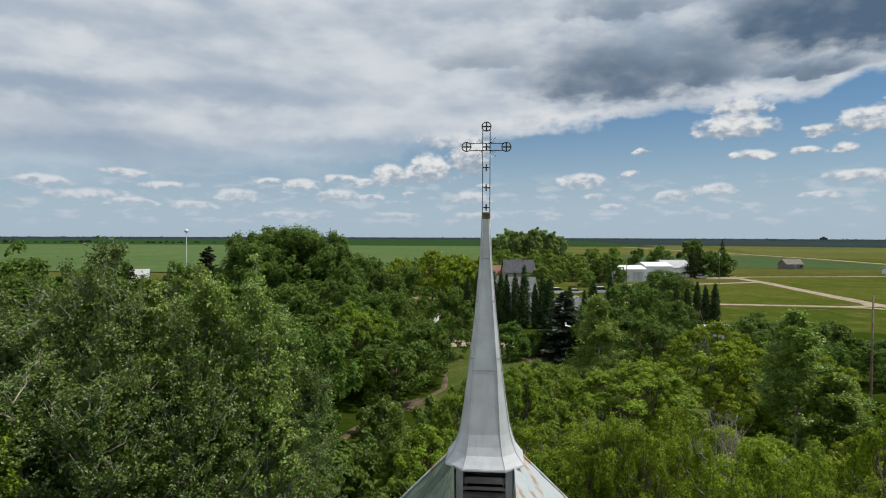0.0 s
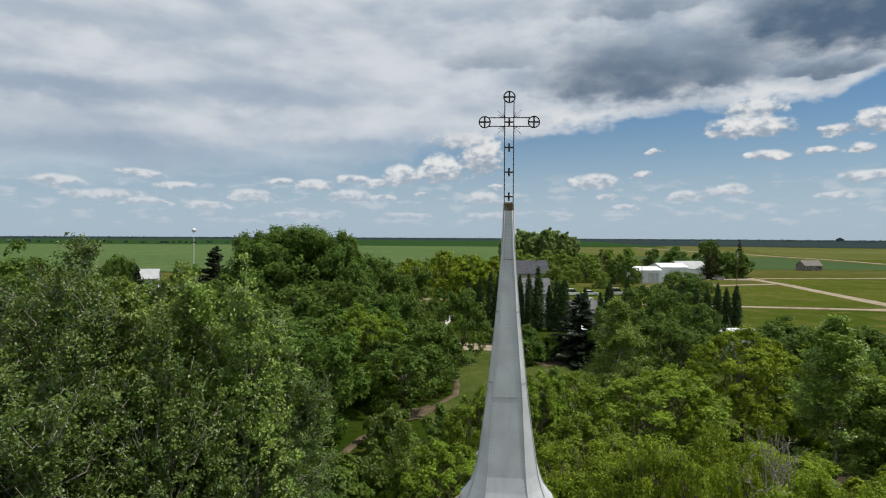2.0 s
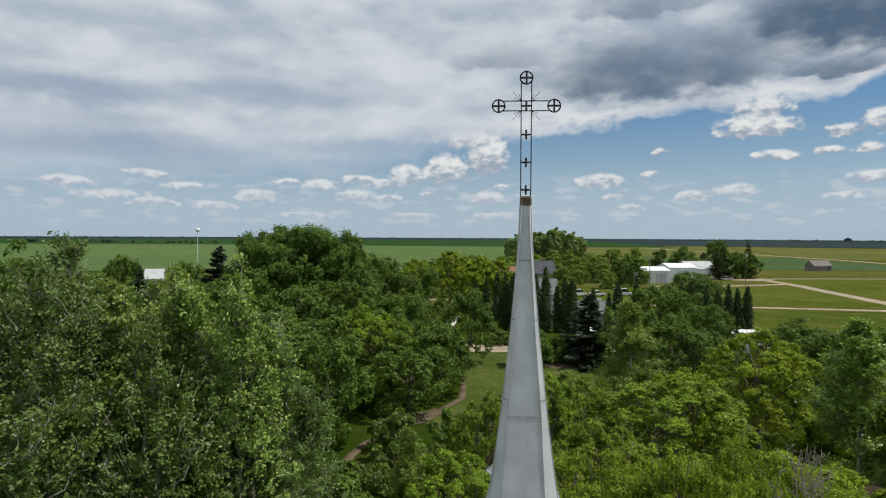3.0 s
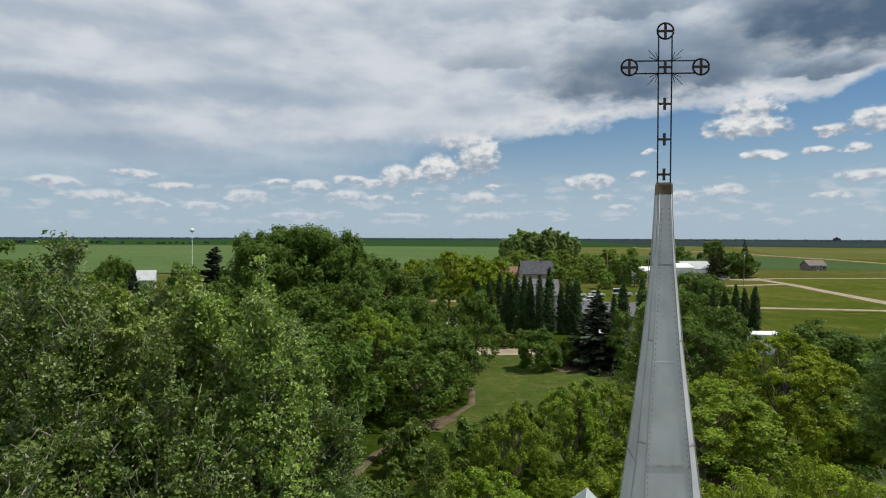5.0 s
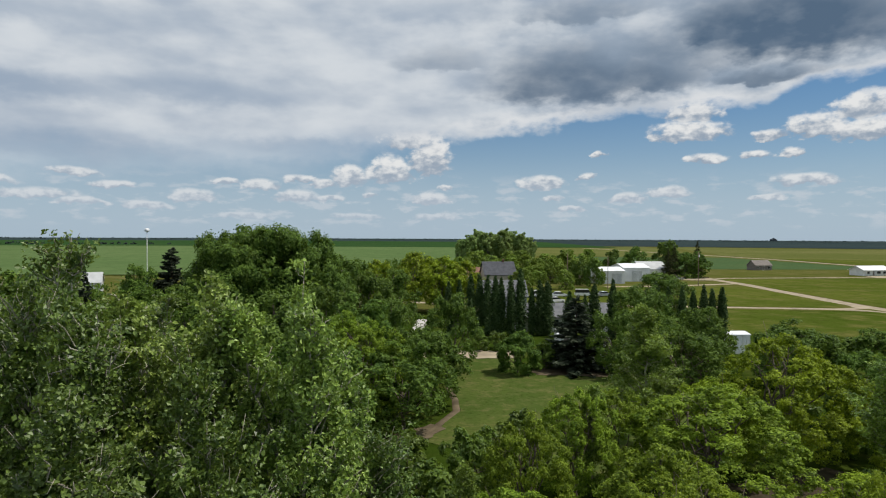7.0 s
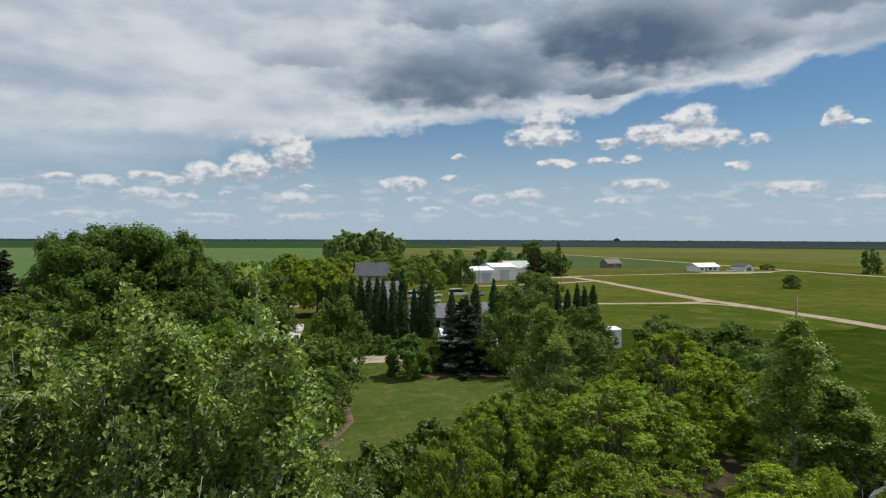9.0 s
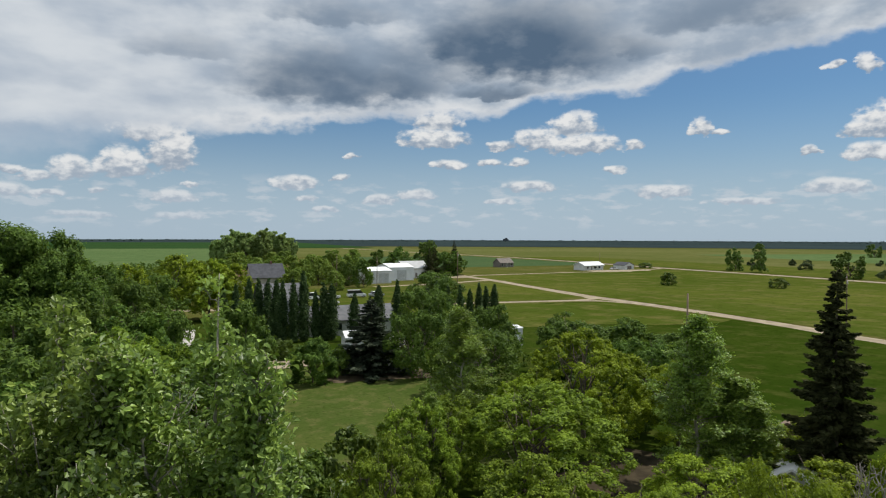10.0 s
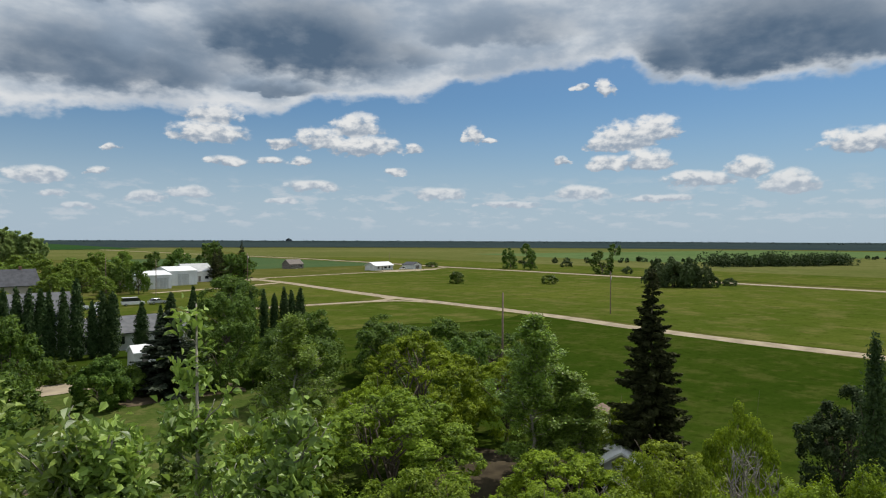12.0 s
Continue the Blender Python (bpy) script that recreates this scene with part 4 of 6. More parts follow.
def church():
    root = thing("church_spire", "grey galvanised church spire with flared foot above a belfry", "church spire")
    root.matrix_basis = pose(*SPIRE_AT, 0, 0, 0, -4)
    # sheet panels, each one between two seams of one side
    bands = ((0, 1, 2, 3, 4, 5, 6), (6, 7), (7, 8), (8, 9))
    for band in bands:
        for side in range(8):
            verts, faces = [], []
            shift = 0.0 if side % 2 == 0 else 0.28
            for n, i in enumerate(band):
                z, half = SPIRE_LINE[i]
                if n == len(band) - 1 and i not in (9,) or (n == 0 and i != 0):
                    z += shift
                    half = float(np.interp(z, [p[0] for p in SPIRE_LINE], [p[1] for p in SPIRE_LINE]))
                o = octagon(half, cut_of(half), z)
                a, b = Vector(o[side]), Vector(o[(side + 1) % 8])
                inset = 0.006 if n == 0 and i else 0.0
                mid = (a + b) / 2 * 1.0
                verts += [tuple(a + (a - mid).normalized() * -inset), tuple(b + (b - mid).normalized() * -inset)]
                if n:
                    k = 2 * n
                    faces.append((k - 2, k - 1, k + 1, k))
            # a lapped lower edge: the sheet stands a little proud at its foot
            bottom = [tuple(Vector(v) * Vector((1.016, 1.016, 1)) - Vector((0, 0, 0.016))) for v in verts[:2]]
            verts += bottom
            k = len(verts)
            faces.append((k - 2, k - 1, 1, 0))
            child("sheet_panel", mesh_from("sheet_panel", verts, faces, M_TIN), root)
            # thin strip on the lap joint, the lap's shadow put into its dark colour
            if band[0] in ((6, 8) if side % 2 == 0 else (6, 7)):
                a, b = (Vector(v) * Vector((1.004, 1.004, 1)) for v in verts[:2])
                low = Vector((0, 0, -0.017))
                child("lap_joint", mesh_from("lap_joint", [tuple(a + low), tuple(b + low), tuple(b * 1.0 - low * 0.4), tuple(a * 1.0 - low * 0.4), tuple(a * Vector((1.02, 1.02, 1)) + low * 0.9), tuple(b * Vector((1.02, 1.02, 1)) + low * 0.9)], [(0, 1, 5, 4), (4, 5, 2, 3)], M_LAP_SHADE), root)
    # seams along the eight edges, with a row of nail heads
    for side in range(8):
        line = []
        for z, half in SPIRE_LINE:
            p = octagon(half + 0.004, cut_of(half), z)[side]
            line.append(p)
        v, f = tubes([(line, [0.009] * len(line))], 5)
        child("seam", mesh_from("seam", v, f, M_SEAM, True), root)
        heads, hf = [], []
        z = 12.21
        while z < 17.46:
            half = float(np.interp(z, [p[0] for p in SPIRE_LINE], [p[1] for p in SPIRE_LINE]))
            o = octagon(half, cut_of(half), z)
            for nb in ((1,) if side % 2 == 0 else (-1,)):
                a, b = Vector(o[side]), Vector(o[(side + nb) % 8])
                c = a + (b - a).normalized() * 0.030
                out = Vector((c.x, c.y, 0)).normalized() * 0.005
                c = c + out
                n = len(heads)
                for dx, dz in ((-0.0075, 0), (0, -0.012), (0.0075, 0), (0, 0.012)):
                    heads.append(tuple(c + (b - a).normalized() * dx + Vector((0, 0, dz))))
                heads.append(tuple(c + out))
                hf += [(n, n + 1, n + 4), (n + 1, n + 2, n + 4), (n + 2, n + 3, n + 4), (n + 3, n, n + 4)]
            z += 0.075
        tagged(child("nail_row", mesh_from("nail_row", heads, hf, M_NAIL), root), kind="stuff")
    # drip edge and soffit under the flare
    bm = bmesh.new()
    lo, hi = octagon(0.958, cut_of(0.95), 11.645), octagon(0.958, cut_of(0.95), 11.705)
    inn = octagon(0.60, 0.06, 11.68)
    vl, vh, vi = ([bm.verts.new(p) for p in q] for q in (lo, hi, inn))
    for k in range(8):
        j = (k + 1) % 8
        bm.faces.new((vl[k], vl[j], vh[j], vh[k]))
        bm.faces.new((vi[k], vi[j], vl[j], vl[k]))
    part("drip_edge", bm, M_TIN_EDGE, root, "pale folded sheet edge")
    # collar below the cross
    bm = bmesh.new()
    rings = [[bm.verts.new(p) for p in octagon(h, cut_of(h), z)] for z, h in ((17.66, 0.098), (17.67, 0.108), (17.8, 0.104), (17.83, 0.095), (17.83, 0.02))]
    for a, b in zip(rings, rings[1:]):
        for k in range(8):
            bm.faces.new((a[k], a[(k + 1) % 8], b[(k + 1) % 8], b[k]))
    part("collar", bm, M_RUST, root, "rusty sheet collar")
    # belfry: four posts, sills and lintels, with openings through it
    for sx in (-1, 1):
        for sy in (-1, 1):
            part("corner_post", boxes((sx * 0.60 - 0.085, sy * 0.60 - 0.085, 9.6, sx * 0.60 + 0.085, sy * 0.60 + 0.085, 11.70), bevel=0.008), M_TIN, root)
    for turn in range(4):
        m = Matrix.Rotation(turn * math.pi / 2, 4, "Z")
        bm = boxes((-0.515, -0.67, 11.57, 0.515, -0.55, 11.70), bevel=0.006)
        bm.transform(m)
        part("lintel", bm, M_TIN, root)
        bm = boxes((-0.515, -0.69, 10.93, 0.515, -0.50, 10.98), (-0.515, -0.66, 9.6, 0.515, -0.56, 10.93))
        bm.transform(m)
        part("sill", bm, M_OLD_WOOD, root, "weathered boarded sill")
        for z0, z1, y0 in ((11.17, 11.33, -0.47), (11.02, 11.10, -0.50)):
            bm = boxes((-0.515, y0, z0, 0.515, y0 + 0.05, z1), bevel=0.006)
            bm.transform(m)
            part("rail", bm, M_OLD_BOARD, root, "weathered grey board")
    part("belfry_floor", boxes((-0.5, -0.5, 10.8, 0.5, 0.5, 10.88)), M_DARK_VOID, root)
    part("belfry_ceiling", boxes((-0.6, -0.6, 11.66, 0.6, 0.6, 11.72)), M_DARK_VOID, root)
    return root


def skirt_roof():
    """The steep roof round the belfry: shingles on one side, peeling painted sheet on the other, with the belfry set into its ridge."""
    root = thing("church_roof", "steep church roof of green shingles and peeling painted sheet below the spire", "roof")
    root.matrix_basis = pose(*SPIRE_AT, 0, 0, 0, -4)
    zt, foot, front, inner, k = 12.62, 4.4, -5.6, 0.72, 1.27
    rng = random.Random(4)
    for side, mat, label, rows in ((-1, M_SHINGLE, "green wooden shingle course", 34), (1, M_TIN_ROOF, "peeling silver painted roof sheet", 5)):
        for r in range(rows):
            u0, u1 = foot + (inner - foot) * r / rows, foot + (inner - foot) * (r + 1) / rows
            lift = 0.024
            cuts = 1 if side > 0 else 9
            for c in range(cuts):
                y0, y1 = front + (u1 - front) * c / cuts, front + (u1 - front) * (c + 1) / cuts
                low1 = u0 if c == cuts - 1 else y1
                z = lift * rng.uniform(0.7, 1.3)
                verts = [(side * u0, y0, zt - k * u0 + z), (side * u0, low1 - 0.006, zt - k * u0 + z), (side * u1, y1 - 0.006, zt - k * u1), (side * u1, y0, zt - k * u1), (side * u0, y0, zt - k * u0 - 0.01), (side * u0, low1 - 0.006, zt - k * u0 - 0.01)]
                child("shingle_course" if side < 0 else "roof_sheet", mesh_from("roof_slope", verts, [(0, 1, 2, 3), (4, 5, 1, 0)], mat), root)
        # cheek beside the belfry
        bm = bmesh.new()
        bm.faces.new([bm.verts.new(p) for p in ((side * 0.69, front, 10.7), (side * 0.69, inner, 10.7), (side * inner, inner, zt - k * inner), (side * inner, front, zt - k * inner))])
        part("cheek", bm, mat, root)
    bm = bmesh.new()
    q = [bm.verts.new(p) for p in ((foot, foot, zt - k * foot), (-foot, foot, zt - k * foot), (-inner, inner, zt - k * inner), (inner, inner, zt - k * inner))]
    bm.faces.new(q)
    part("back_slope", bm, M_SHINGLE, root)
    part("ridge_deck", boxes((-0.69, front, 10.62, 0.69, -0.70, 10.72)), M_OLD_WOOD, root)
    for side in (-1, 1):
        v, f = tubes([([(side * foot, foot, zt - k * foot + 0.03), (side * inner, inner, zt - k * inner + 0.03)], (0.05, 0.04))], 6)
        child("hip_cap", mesh_from("hip_cap", v, f, M_TIN_ROOF, True), root)
    return root


def church_body():
    root = thing("church", "pale wooden church body with a boarded gable below the spire", "church")
    root.matrix_basis = pose(*SPIRE_AT, 0, 0, 0, -4)
    bm = bmesh.new()
    v = [bm.verts.new(p) for p in ((-4.1, -5.4, 0), (4.1, -5.4, 0), (4.1, -5.4, 7.2), (-4.1, -5.4, 7.2), (-4.1, 4.1, 0), (4.1, 4.1, 0), (4.1, 4.1, 7.2), (-4.1, 4.1, 7.2), (-0.69, -5.4, 10.68), (0.69, -5.4, 10.68))]
    for f in ((0, 1, 2, 9, 8, 3), (1, 5, 6, 2), (5, 4, 7, 6), (4, 0, 3, 7)):
        bm.faces.new([v[i] for i in f])
    part("wall", bm, M_WHITE_WALL, root)
    return root


def bar(bm, a, b, r, sides=6):
    v, f = tubes([([a, b], (r, r))], sides)
    vs = [bm.verts.new(p) for p in v]
    for q in f:
        bm.faces.new([vs[i] for i in q])
    bm.faces.new([vs[i] for i in range(sides - 1, -1, -1)])


def iron_cross():
    root = thing("iron_cross", "black wrought iron cross with ringed ends on top of the spire", "cross")
    root.matrix_basis = pose(1.10, 14.36, 0, 0, 0, -1.0)
    h, zc, gap, arm, ring_r = 0.093, 19.46, 0.088, 0.497, 0.112

    def rod(name, *ends, r=0.010):
        bm = bmesh.new()
        for a, b in ends:
            bar(bm, a, b, r)
        part(name, bm, M_IRON, root)

    for s in (-1, 1):
        rod("upright_rod", ((s * h * 0.97, 0, 17.76), (s * h, 0, 19.89)))
        rod("arm_rod", ((-0.41, 0, zc + s * gap), (0.41, 0, zc + s * gap)))
    for x, z in ((0, 19.965), (-arm, zc), (arm, zc)):
        circle = [(x + ring_r * math.cos(k * math.pi / 16), 0, z + ring_r * math.sin(k * math.pi / 16)) for k in range(33)]
        v, f = tubes([(circle, [0.013] * 33)], 6)
        child("ring", mesh_from("ring", v, f, M_IRON, True), root)
        part("small_cross", boxes((x - ring_r, -0.008, z - 0.017, x + ring_r, 0.008, z + 0.017), (x - 0.017, -0.010, z - ring_r, x + 0.017, 0.010, z + ring_r)), M_IRON_BROWN, root)
    for z in (zc, 18.945, 18.445, 17.95):
        part("small_cross", boxes((-h, -0.008, z - 0.015, h, 0.008, z + 0.015), (-0.018, -0.010, z - 0.085, 0.018, 0.010, z + 0.085)), M_IRON_BROWN, root)
    for sx in (-1, 1):
        for sz in (-1, 1):
            a = (sx * h, 0, zc + sz * gap)
            for ang, ln in ((22, 0.14), (47, 0.22), (72, 0.13)):
                t = radians(ang)
                rod("ray", (a, (a[0] + sx * ln * math.cos(t), 0, a[2] + sz * ln * math.sin(t))), r=0.0042)
    return root


church()
skirt_roof()


def turret():
    root = thing("church_turret", "small church turret with a grey sheet pyramid cap behind the spire", "turret")
    root.matrix_basis = pose(1.14, 19.9, 0, 0, 0, 28)
    for k in range(4):
        m = Matrix.Rotation(k * math.pi / 2, 4, "Z")
        bm = bmesh.new()
        v = [bm.verts.new(p) for p in ((-0.42, -0.42, 10.72), (0.42, -0.42, 10.72), (0.02, -0.02, 11.24), (-0.02, -0.02, 11.24))]
        bm.faces.new(v)
        bm.transform(m)
        part("cap_sheet", bm, M_TURRET, root)
        v, f = tubes([([(0.425, -0.425, 10.72), (0.0, 0.0, 11.25)], (0.016, 0.012))], 5)
        ob = child("ridge_roll", mesh_from("ridge_roll", v, f, M_SEAM, True), root)
        ob.matrix_basis = m
    part("cap_edge", boxes((-0.44, -0.44, 10.66, 0.44, 0.44, 10.715), bevel=0.01), M_TIN_EDGE, root)
    part("shaft", boxes((-0.36, -0.36, 0, 0.36, 0.36, 10.66), bevel=0.02), M_WHITE_WALL, root)


turret()
church_body()
iron_cross()


# ---- houses and sheds ----


def house(name, label, category, x, y, turn, w, d, eave, ridge, wall_mat, roof_mat, openings=(), over=0.4, ribs=False, chimney=False):
    """A gabled building: ridge along its length w, depth d. Openings: (side, along, sill, width, height, kind), side 0 front, 1 right, 2 back, 3 left."""
    root = thing(name, label, category)
    root.matrix_basis = pose(x, y, 0, 0, 0, turn)
    bm = bmesh.new()
    hw, hd = w / 2, d / 2
    v = [bm.verts.new(p) for p in ((-hw, -hd, 0), (hw, -hd, 0), (hw, hd, 0), (-hw, hd, 0), (-hw, -hd, eave), (hw, -hd, eave), (hw, hd, eave), (-hw, hd, eave), (-hw, 0, ridge), (hw, 0, ridge))]
    for f in ((0, 1, 5, 4), (2, 3, 7, 6), (1, 2, 6, 9, 5), (3, 0, 4, 8, 7), (3, 2, 1, 0)):
        bm.faces.new([v[i] for i in f])
    part("wall", bm, wall_mat, root)
    slope = (ridge - eave) / hd
    for s in (-1, 1):
        bm = bmesh.new()
        low, high = (s * (hd + over), eave - slope * over + 0.05), (0, ridge + 0.05)
        a = [bm.verts.new(p) for p in ((-hw - over, low[0], low[1]), (hw + over, low[0], low[1]), (hw + over, high[0], high[1]), (-hw - over, high[0], high[1]))]
        b = [bm.verts.new(p.co + Vector((0, 0, 0.16))) for p in a]
        bm.faces.new(a)
        bm.faces.new(b)
        for k in range(4):
            bm.faces.new((a[k], a[(k + 1) % 4], b[(k + 1) % 4], b[k]))
        bmesh.ops.recalc_face_normals(bm, faces=bm.faces)
        part("roof", bm, roof_mat, root)
    if ribs:
        for s in (-1, 1):
            bm = bmesh.new()
            n = int(w / 0.45)
            for k in range(n + 1):
                px = -hw + w * k / n
                box(bm, px - 0.05, s * (hd + 0.05) - 0.05, 0.1, px + 0.05, s * (hd + 0.05) + 0.05, eave - 0.1)
            part("wall_ribs", bm, wall_mat, root)
    if chimney:
        part("chimney", boxes((hw * 0.3, -0.3, ridge - 0.6, hw * 0.3 + 0.55, 0.3, ridge + 0.9), bevel=0.03), M_ROOF_BROWN, root)
    for side, along, sill, ow, oh, what in openings:
        m = Matrix.Rotation(side * math.pi / 2, 4, "Z")
        face = -(hd if side % 2 == 0 else hw)
        bm = boxes((along - ow / 2, face - 0.03, sill, along + ow / 2, face + 0.03, sill + oh))
        bm.transform(m)
        is_door = what in ("door", "gate")
        body = part("door" if is_door else "window", bm, (M_GREY_WALL if what == "gate" else M_OLD_WOOD) if is_door else M_GLASS, root)
        t = 0.09
        bm = boxes((along - ow / 2 - t, face - 0.06, sill - t, along + ow / 2 + t, face + 0.02, sill), (along - ow / 2 - t, face - 0.06, sill + oh, along + ow / 2 + t, face + 0.02, sill + oh + t), (along - ow / 2 - t, face - 0.06, sill, along - ow / 2, face + 0.02, sill + oh), (along + ow / 2, face - 0.06, sill, along + ow / 2 + t, face + 0.02, sill + oh))
        bm.transform(m)
        part("frame", bm, M_WHITE_WALL, body)
    return root


W = "window"
house("house", "house with a charcoal shingle roof among trees", "house", 21.0, 207, 4, 9.6, 9.0, 5.4, 9.1, M_BEIGE_WALL, M_ROOF_DARK, ((0, -3, 1.2, 1.4, 1.2, W), (0, 0, 1.2, 1.4, 1.2, W), (0, 3, 0.2, 1.0, 2.1, "door"), (1, -2, 1.2, 1.2, 1.2, W), (1, 2, 1.2, 1.2, 1.2, W), (1, 0, 4.6, 1.0, 1.0, W)), chimney=True)
house("house", "low house wing with a red-brown shingle roof", "house", 13.8, 213, 4, 9.0, 8.0, 4.6, 7.0, M_BEIGE_WALL, M_ROOF_BROWN, ((0, -2, 1.2, 1.4, 1.2, W), (0, 2, 1.2, 1.4, 1.2, W)))
house("house", "long white bungalow with a grey shingle roof behind columnar trees", "house", 22.0, 124.0, 0, 17.5, 8.0, 2.7, 4.7, M_WHITE_WALL, M_ROOF_GREY, ((0, -6, 1.0, 1.5, 1.2, W), (0, -2, 1.0, 1.5, 1.2, W), (0, 0.6, 0.1, 1.0, 2.1, "door"), (0, 5, 1.0, 1.8, 1.2, W), (1, 0, 1.0, 1.4, 1.2, W)))
house("house", "pale grey house behind a row of aspens", "house", 14.0, 143, 0, 8.6, 8.0, 4.7, 7.6, M_GREY_WALL, M_ROOF_GREY, ((0, -2.4, 1.0, 1.2, 1.3, W), (0, 1.8, 1.0, 1.2, 1.3, W), (0, -2.4, 3.2, 1.2, 1.1, W), (0, 1.8, 3.2, 1.2, 1.1, W), (1, 0, 3.0, 1.2, 1.1, W)))
house("shed", "small white garden shed beside the spruce", "shed", 18.4, 105.5, 0, 2.8, 2.6, 2.0, 2.8, M_WHITE_WALL, M_WHITE_STEEL, ((0, 0, 0.1, 0.8, 1.8, "door"),), 0.15)
house("shed", "large white sheet-metal shed", "shed", 66.2, 243.5, 4, 11.5, 12.0, 4.6, 5.8, M_WHITE_STEEL, M_WHITE_STEEL, ((0, 2.6, 0.1, 4.0, 3.6, "gate"), (0, -2.5, 0.1, 1.0, 2.1, "door")), 0.25, True)
house("shed", "taller white sheet-metal shed", "shed", 80.5, 256, 4, 10.5, 13.0, 5.2, 6.6, M_WHITE_STEEL, M_WHITE_STEEL, ((0, 0, 0.1, 4.2, 4.0, "gate"),), 0.25, True)
house("house", "white house beside the white sheds", "house", 92.0, 267, 4, 11.0, 10.0, 4.2, 7.0, M_WHITE_WALL, M_GREY_WALL, ((0, -3, 1.2, 1.4, 1.2, W), (0, 0, 0.2, 1.0, 2.1, "door"), (0, 3, 1.2, 1.4, 1.2, W), (1, 0, 1.2, 1.4, 1.2, W)))
house("barn", "small abandoned weathered grey barn in the field", "barn", 179.5, 339, 12, 10.4, 6.4, 2.6, 5.1, M_OLD_WOOD, M_OLD_WOOD, ((0, -3.6, 0.9, 1.2, 1.0, W), (0, 0, 0.1, 1.2, 2.0, "door"), (0, 3.4, 0.9, 1.6, 1.1, W)), 0.3)
house("house", "white bungalow with a pale roof on a gravel pad", "house", 207.0, 293.5, 12, 15.5, 7.5, 2.6, 4.3, M_WHITE_WALL, M_WHITE_STEEL, ((0, -5, 0.9, 1.4, 1.1, W), (0, 1.0, 0.9, 2.2, 1.1, W), (0, 4.4, 0.9, 1.5, 1.1, W), (0, -2, 0.1, 1.0, 2.0, "door")), 0.5)
house("garage", "small white gable-fronted garage with a brown door", "garage", 229.5, 291.5, 100, 8.0, 7.5, 2.4, 3.9, M_WHITE_WALL, M_ROOF_DARK, ((3, 0, 0.1, 3.6, 2.0, "door"),), 0.3)
house("shed", "white ribbed metal garden shed", "shed", 40.4, 99.8, 0, 7.4, 3.4, 2.75, 3.0, M_WHITE_STEEL, M_WHITE_STEEL, ((0, -1.5, 0.1, 0.9, 2.0, "door"),), 0.15, True)
house("shed", "white-roofed farm shed behind the trees", "shed", -101, 199, 20, 5.2, 6.4, 3.2, 5.9, M_GREY_WALL, M_GREY_WALL, ((0, 0, 0.1, 1.0, 2.0, "door"),), 0.3)
house("shed", "small shed with a pale grey roof below the spruce", "shed", 26.5, 38.0, 30, 3.0, 2.2, 2.8, 3.5, M_GREY_WALL, M_WHITE_WALL, ((0, 0.6, 0.7, 0.6, 0.6, W), (0, -0.7, 0.1, 0.8, 1.45, "door")), 0.3)
house("shed", "little brown plank shed beyond the spruce", "shed", 38.6, 47.2, 20, 1.8, 1.6, 1.7, 2.1, M_POLE, M_POLE, ((0, 0.1, 0.1, 0.8, 1.6, "door"),), 0.15)


# ---- vehicles and poles ----


def car(label, x, y, turn, paint, ln=4.6, tall=1.5, van=False):
    root = thing("car", label, "car", "cars parked by the houses")
    root.matrix_basis = pose(x, y, 0.05, 0, 0, turn)
    h, hw = ln / 2, 0.86
    outline = ((-h, 0.35), (-h, 0.8), (-h + 0.2, 0.95), (h - 1.1, 0.98), (h - 0.1, 0.8), (h, 0.35)) if not van else ((-h, 0.35), (-h, 1.1), (-h + 0.1, 1.15), (h - 0.9, 1.15), (h - 0.1, 0.95), (h, 0.35))
    cab = ((-h + 0.35, 0.95), (-h + 0.95, tall), (h - 2.1, tall), (h - 1.25, 0.97)) if not van else ((-h + 0.05, 1.14), (-h + 0.15, tall), (h - 1.7, tall), (h - 0.95, 1.14))

    def slab(line, half):
        bm = bmesh.new()
        a = [bm.verts.new((px, -half, pz)) for px, pz in line]
        b = [bm.verts.new((px, half, pz)) for px, pz in line]
        bm.faces.new(a)
        bm.faces.new(b[::-1])
        for k in range(len(line)):
            j = (k + 1) % len(line)
            bm.faces.new((a[j], a[k], b[k], b[j]))
        bmesh.ops.recalc_face_normals(bm, faces=bm.faces)
        bmesh.ops.bevel(bm, geom=list(bm.edges), offset=0.05, segments=2, affect="EDGES")
        return bm

    part("body", slab(outline, hw), paint, root)
    part("window_glass", slab(cab, hw - 0.1), M_GLASS, root)
    part("roof", boxes((cab[1][0] - 0.05, -hw + 0.12, tall - 0.02, cab[2][0] + 0.05, hw - 0.12, tall + 0.05), bevel=0.02), paint, root)
    for wx in (-h + 0.85, h - 0.85):
        for s in (-1, 1):
            v, f = tubes([([(wx, s * hw - 0.1 * s, 0.32), (wx, s * hw + 0.02 * s, 0.32)], (0.32, 0.32))], 12)
            wheel = child("wheel", mesh_from("wheel", v, f, M_TYRE), root)
            v, f = tubes([([(wx, s * hw, 0.32), (wx, s * hw + 0.035 * s, 0.32)], (0.19, 0.16))], 10)
            child("rim", mesh_from("rim", v, f, M_CAR_GREY), wheel)
    return root


car("white van parked on grass by the houses", 30.0, 184, 10, M_CAR_WHITE, 5.2, 2.0, True)
car("white car parked on grass by the houses", 36.0, 185.5, 5, M_CAR_WHITE)
car("white van parked beside a tree", 43.5, 187, -4, M_CAR_WHITE, 5.4, 2.1, True)
car("silver car parked beside a tree", 49.5, 187, 8, M_CAR_GREY)
car("white car parked near the lane", 31.5, 170, 12, M_CAR_WHITE)
car("silver car parked under trees", 101, 258, 5, M_CAR_GREY)
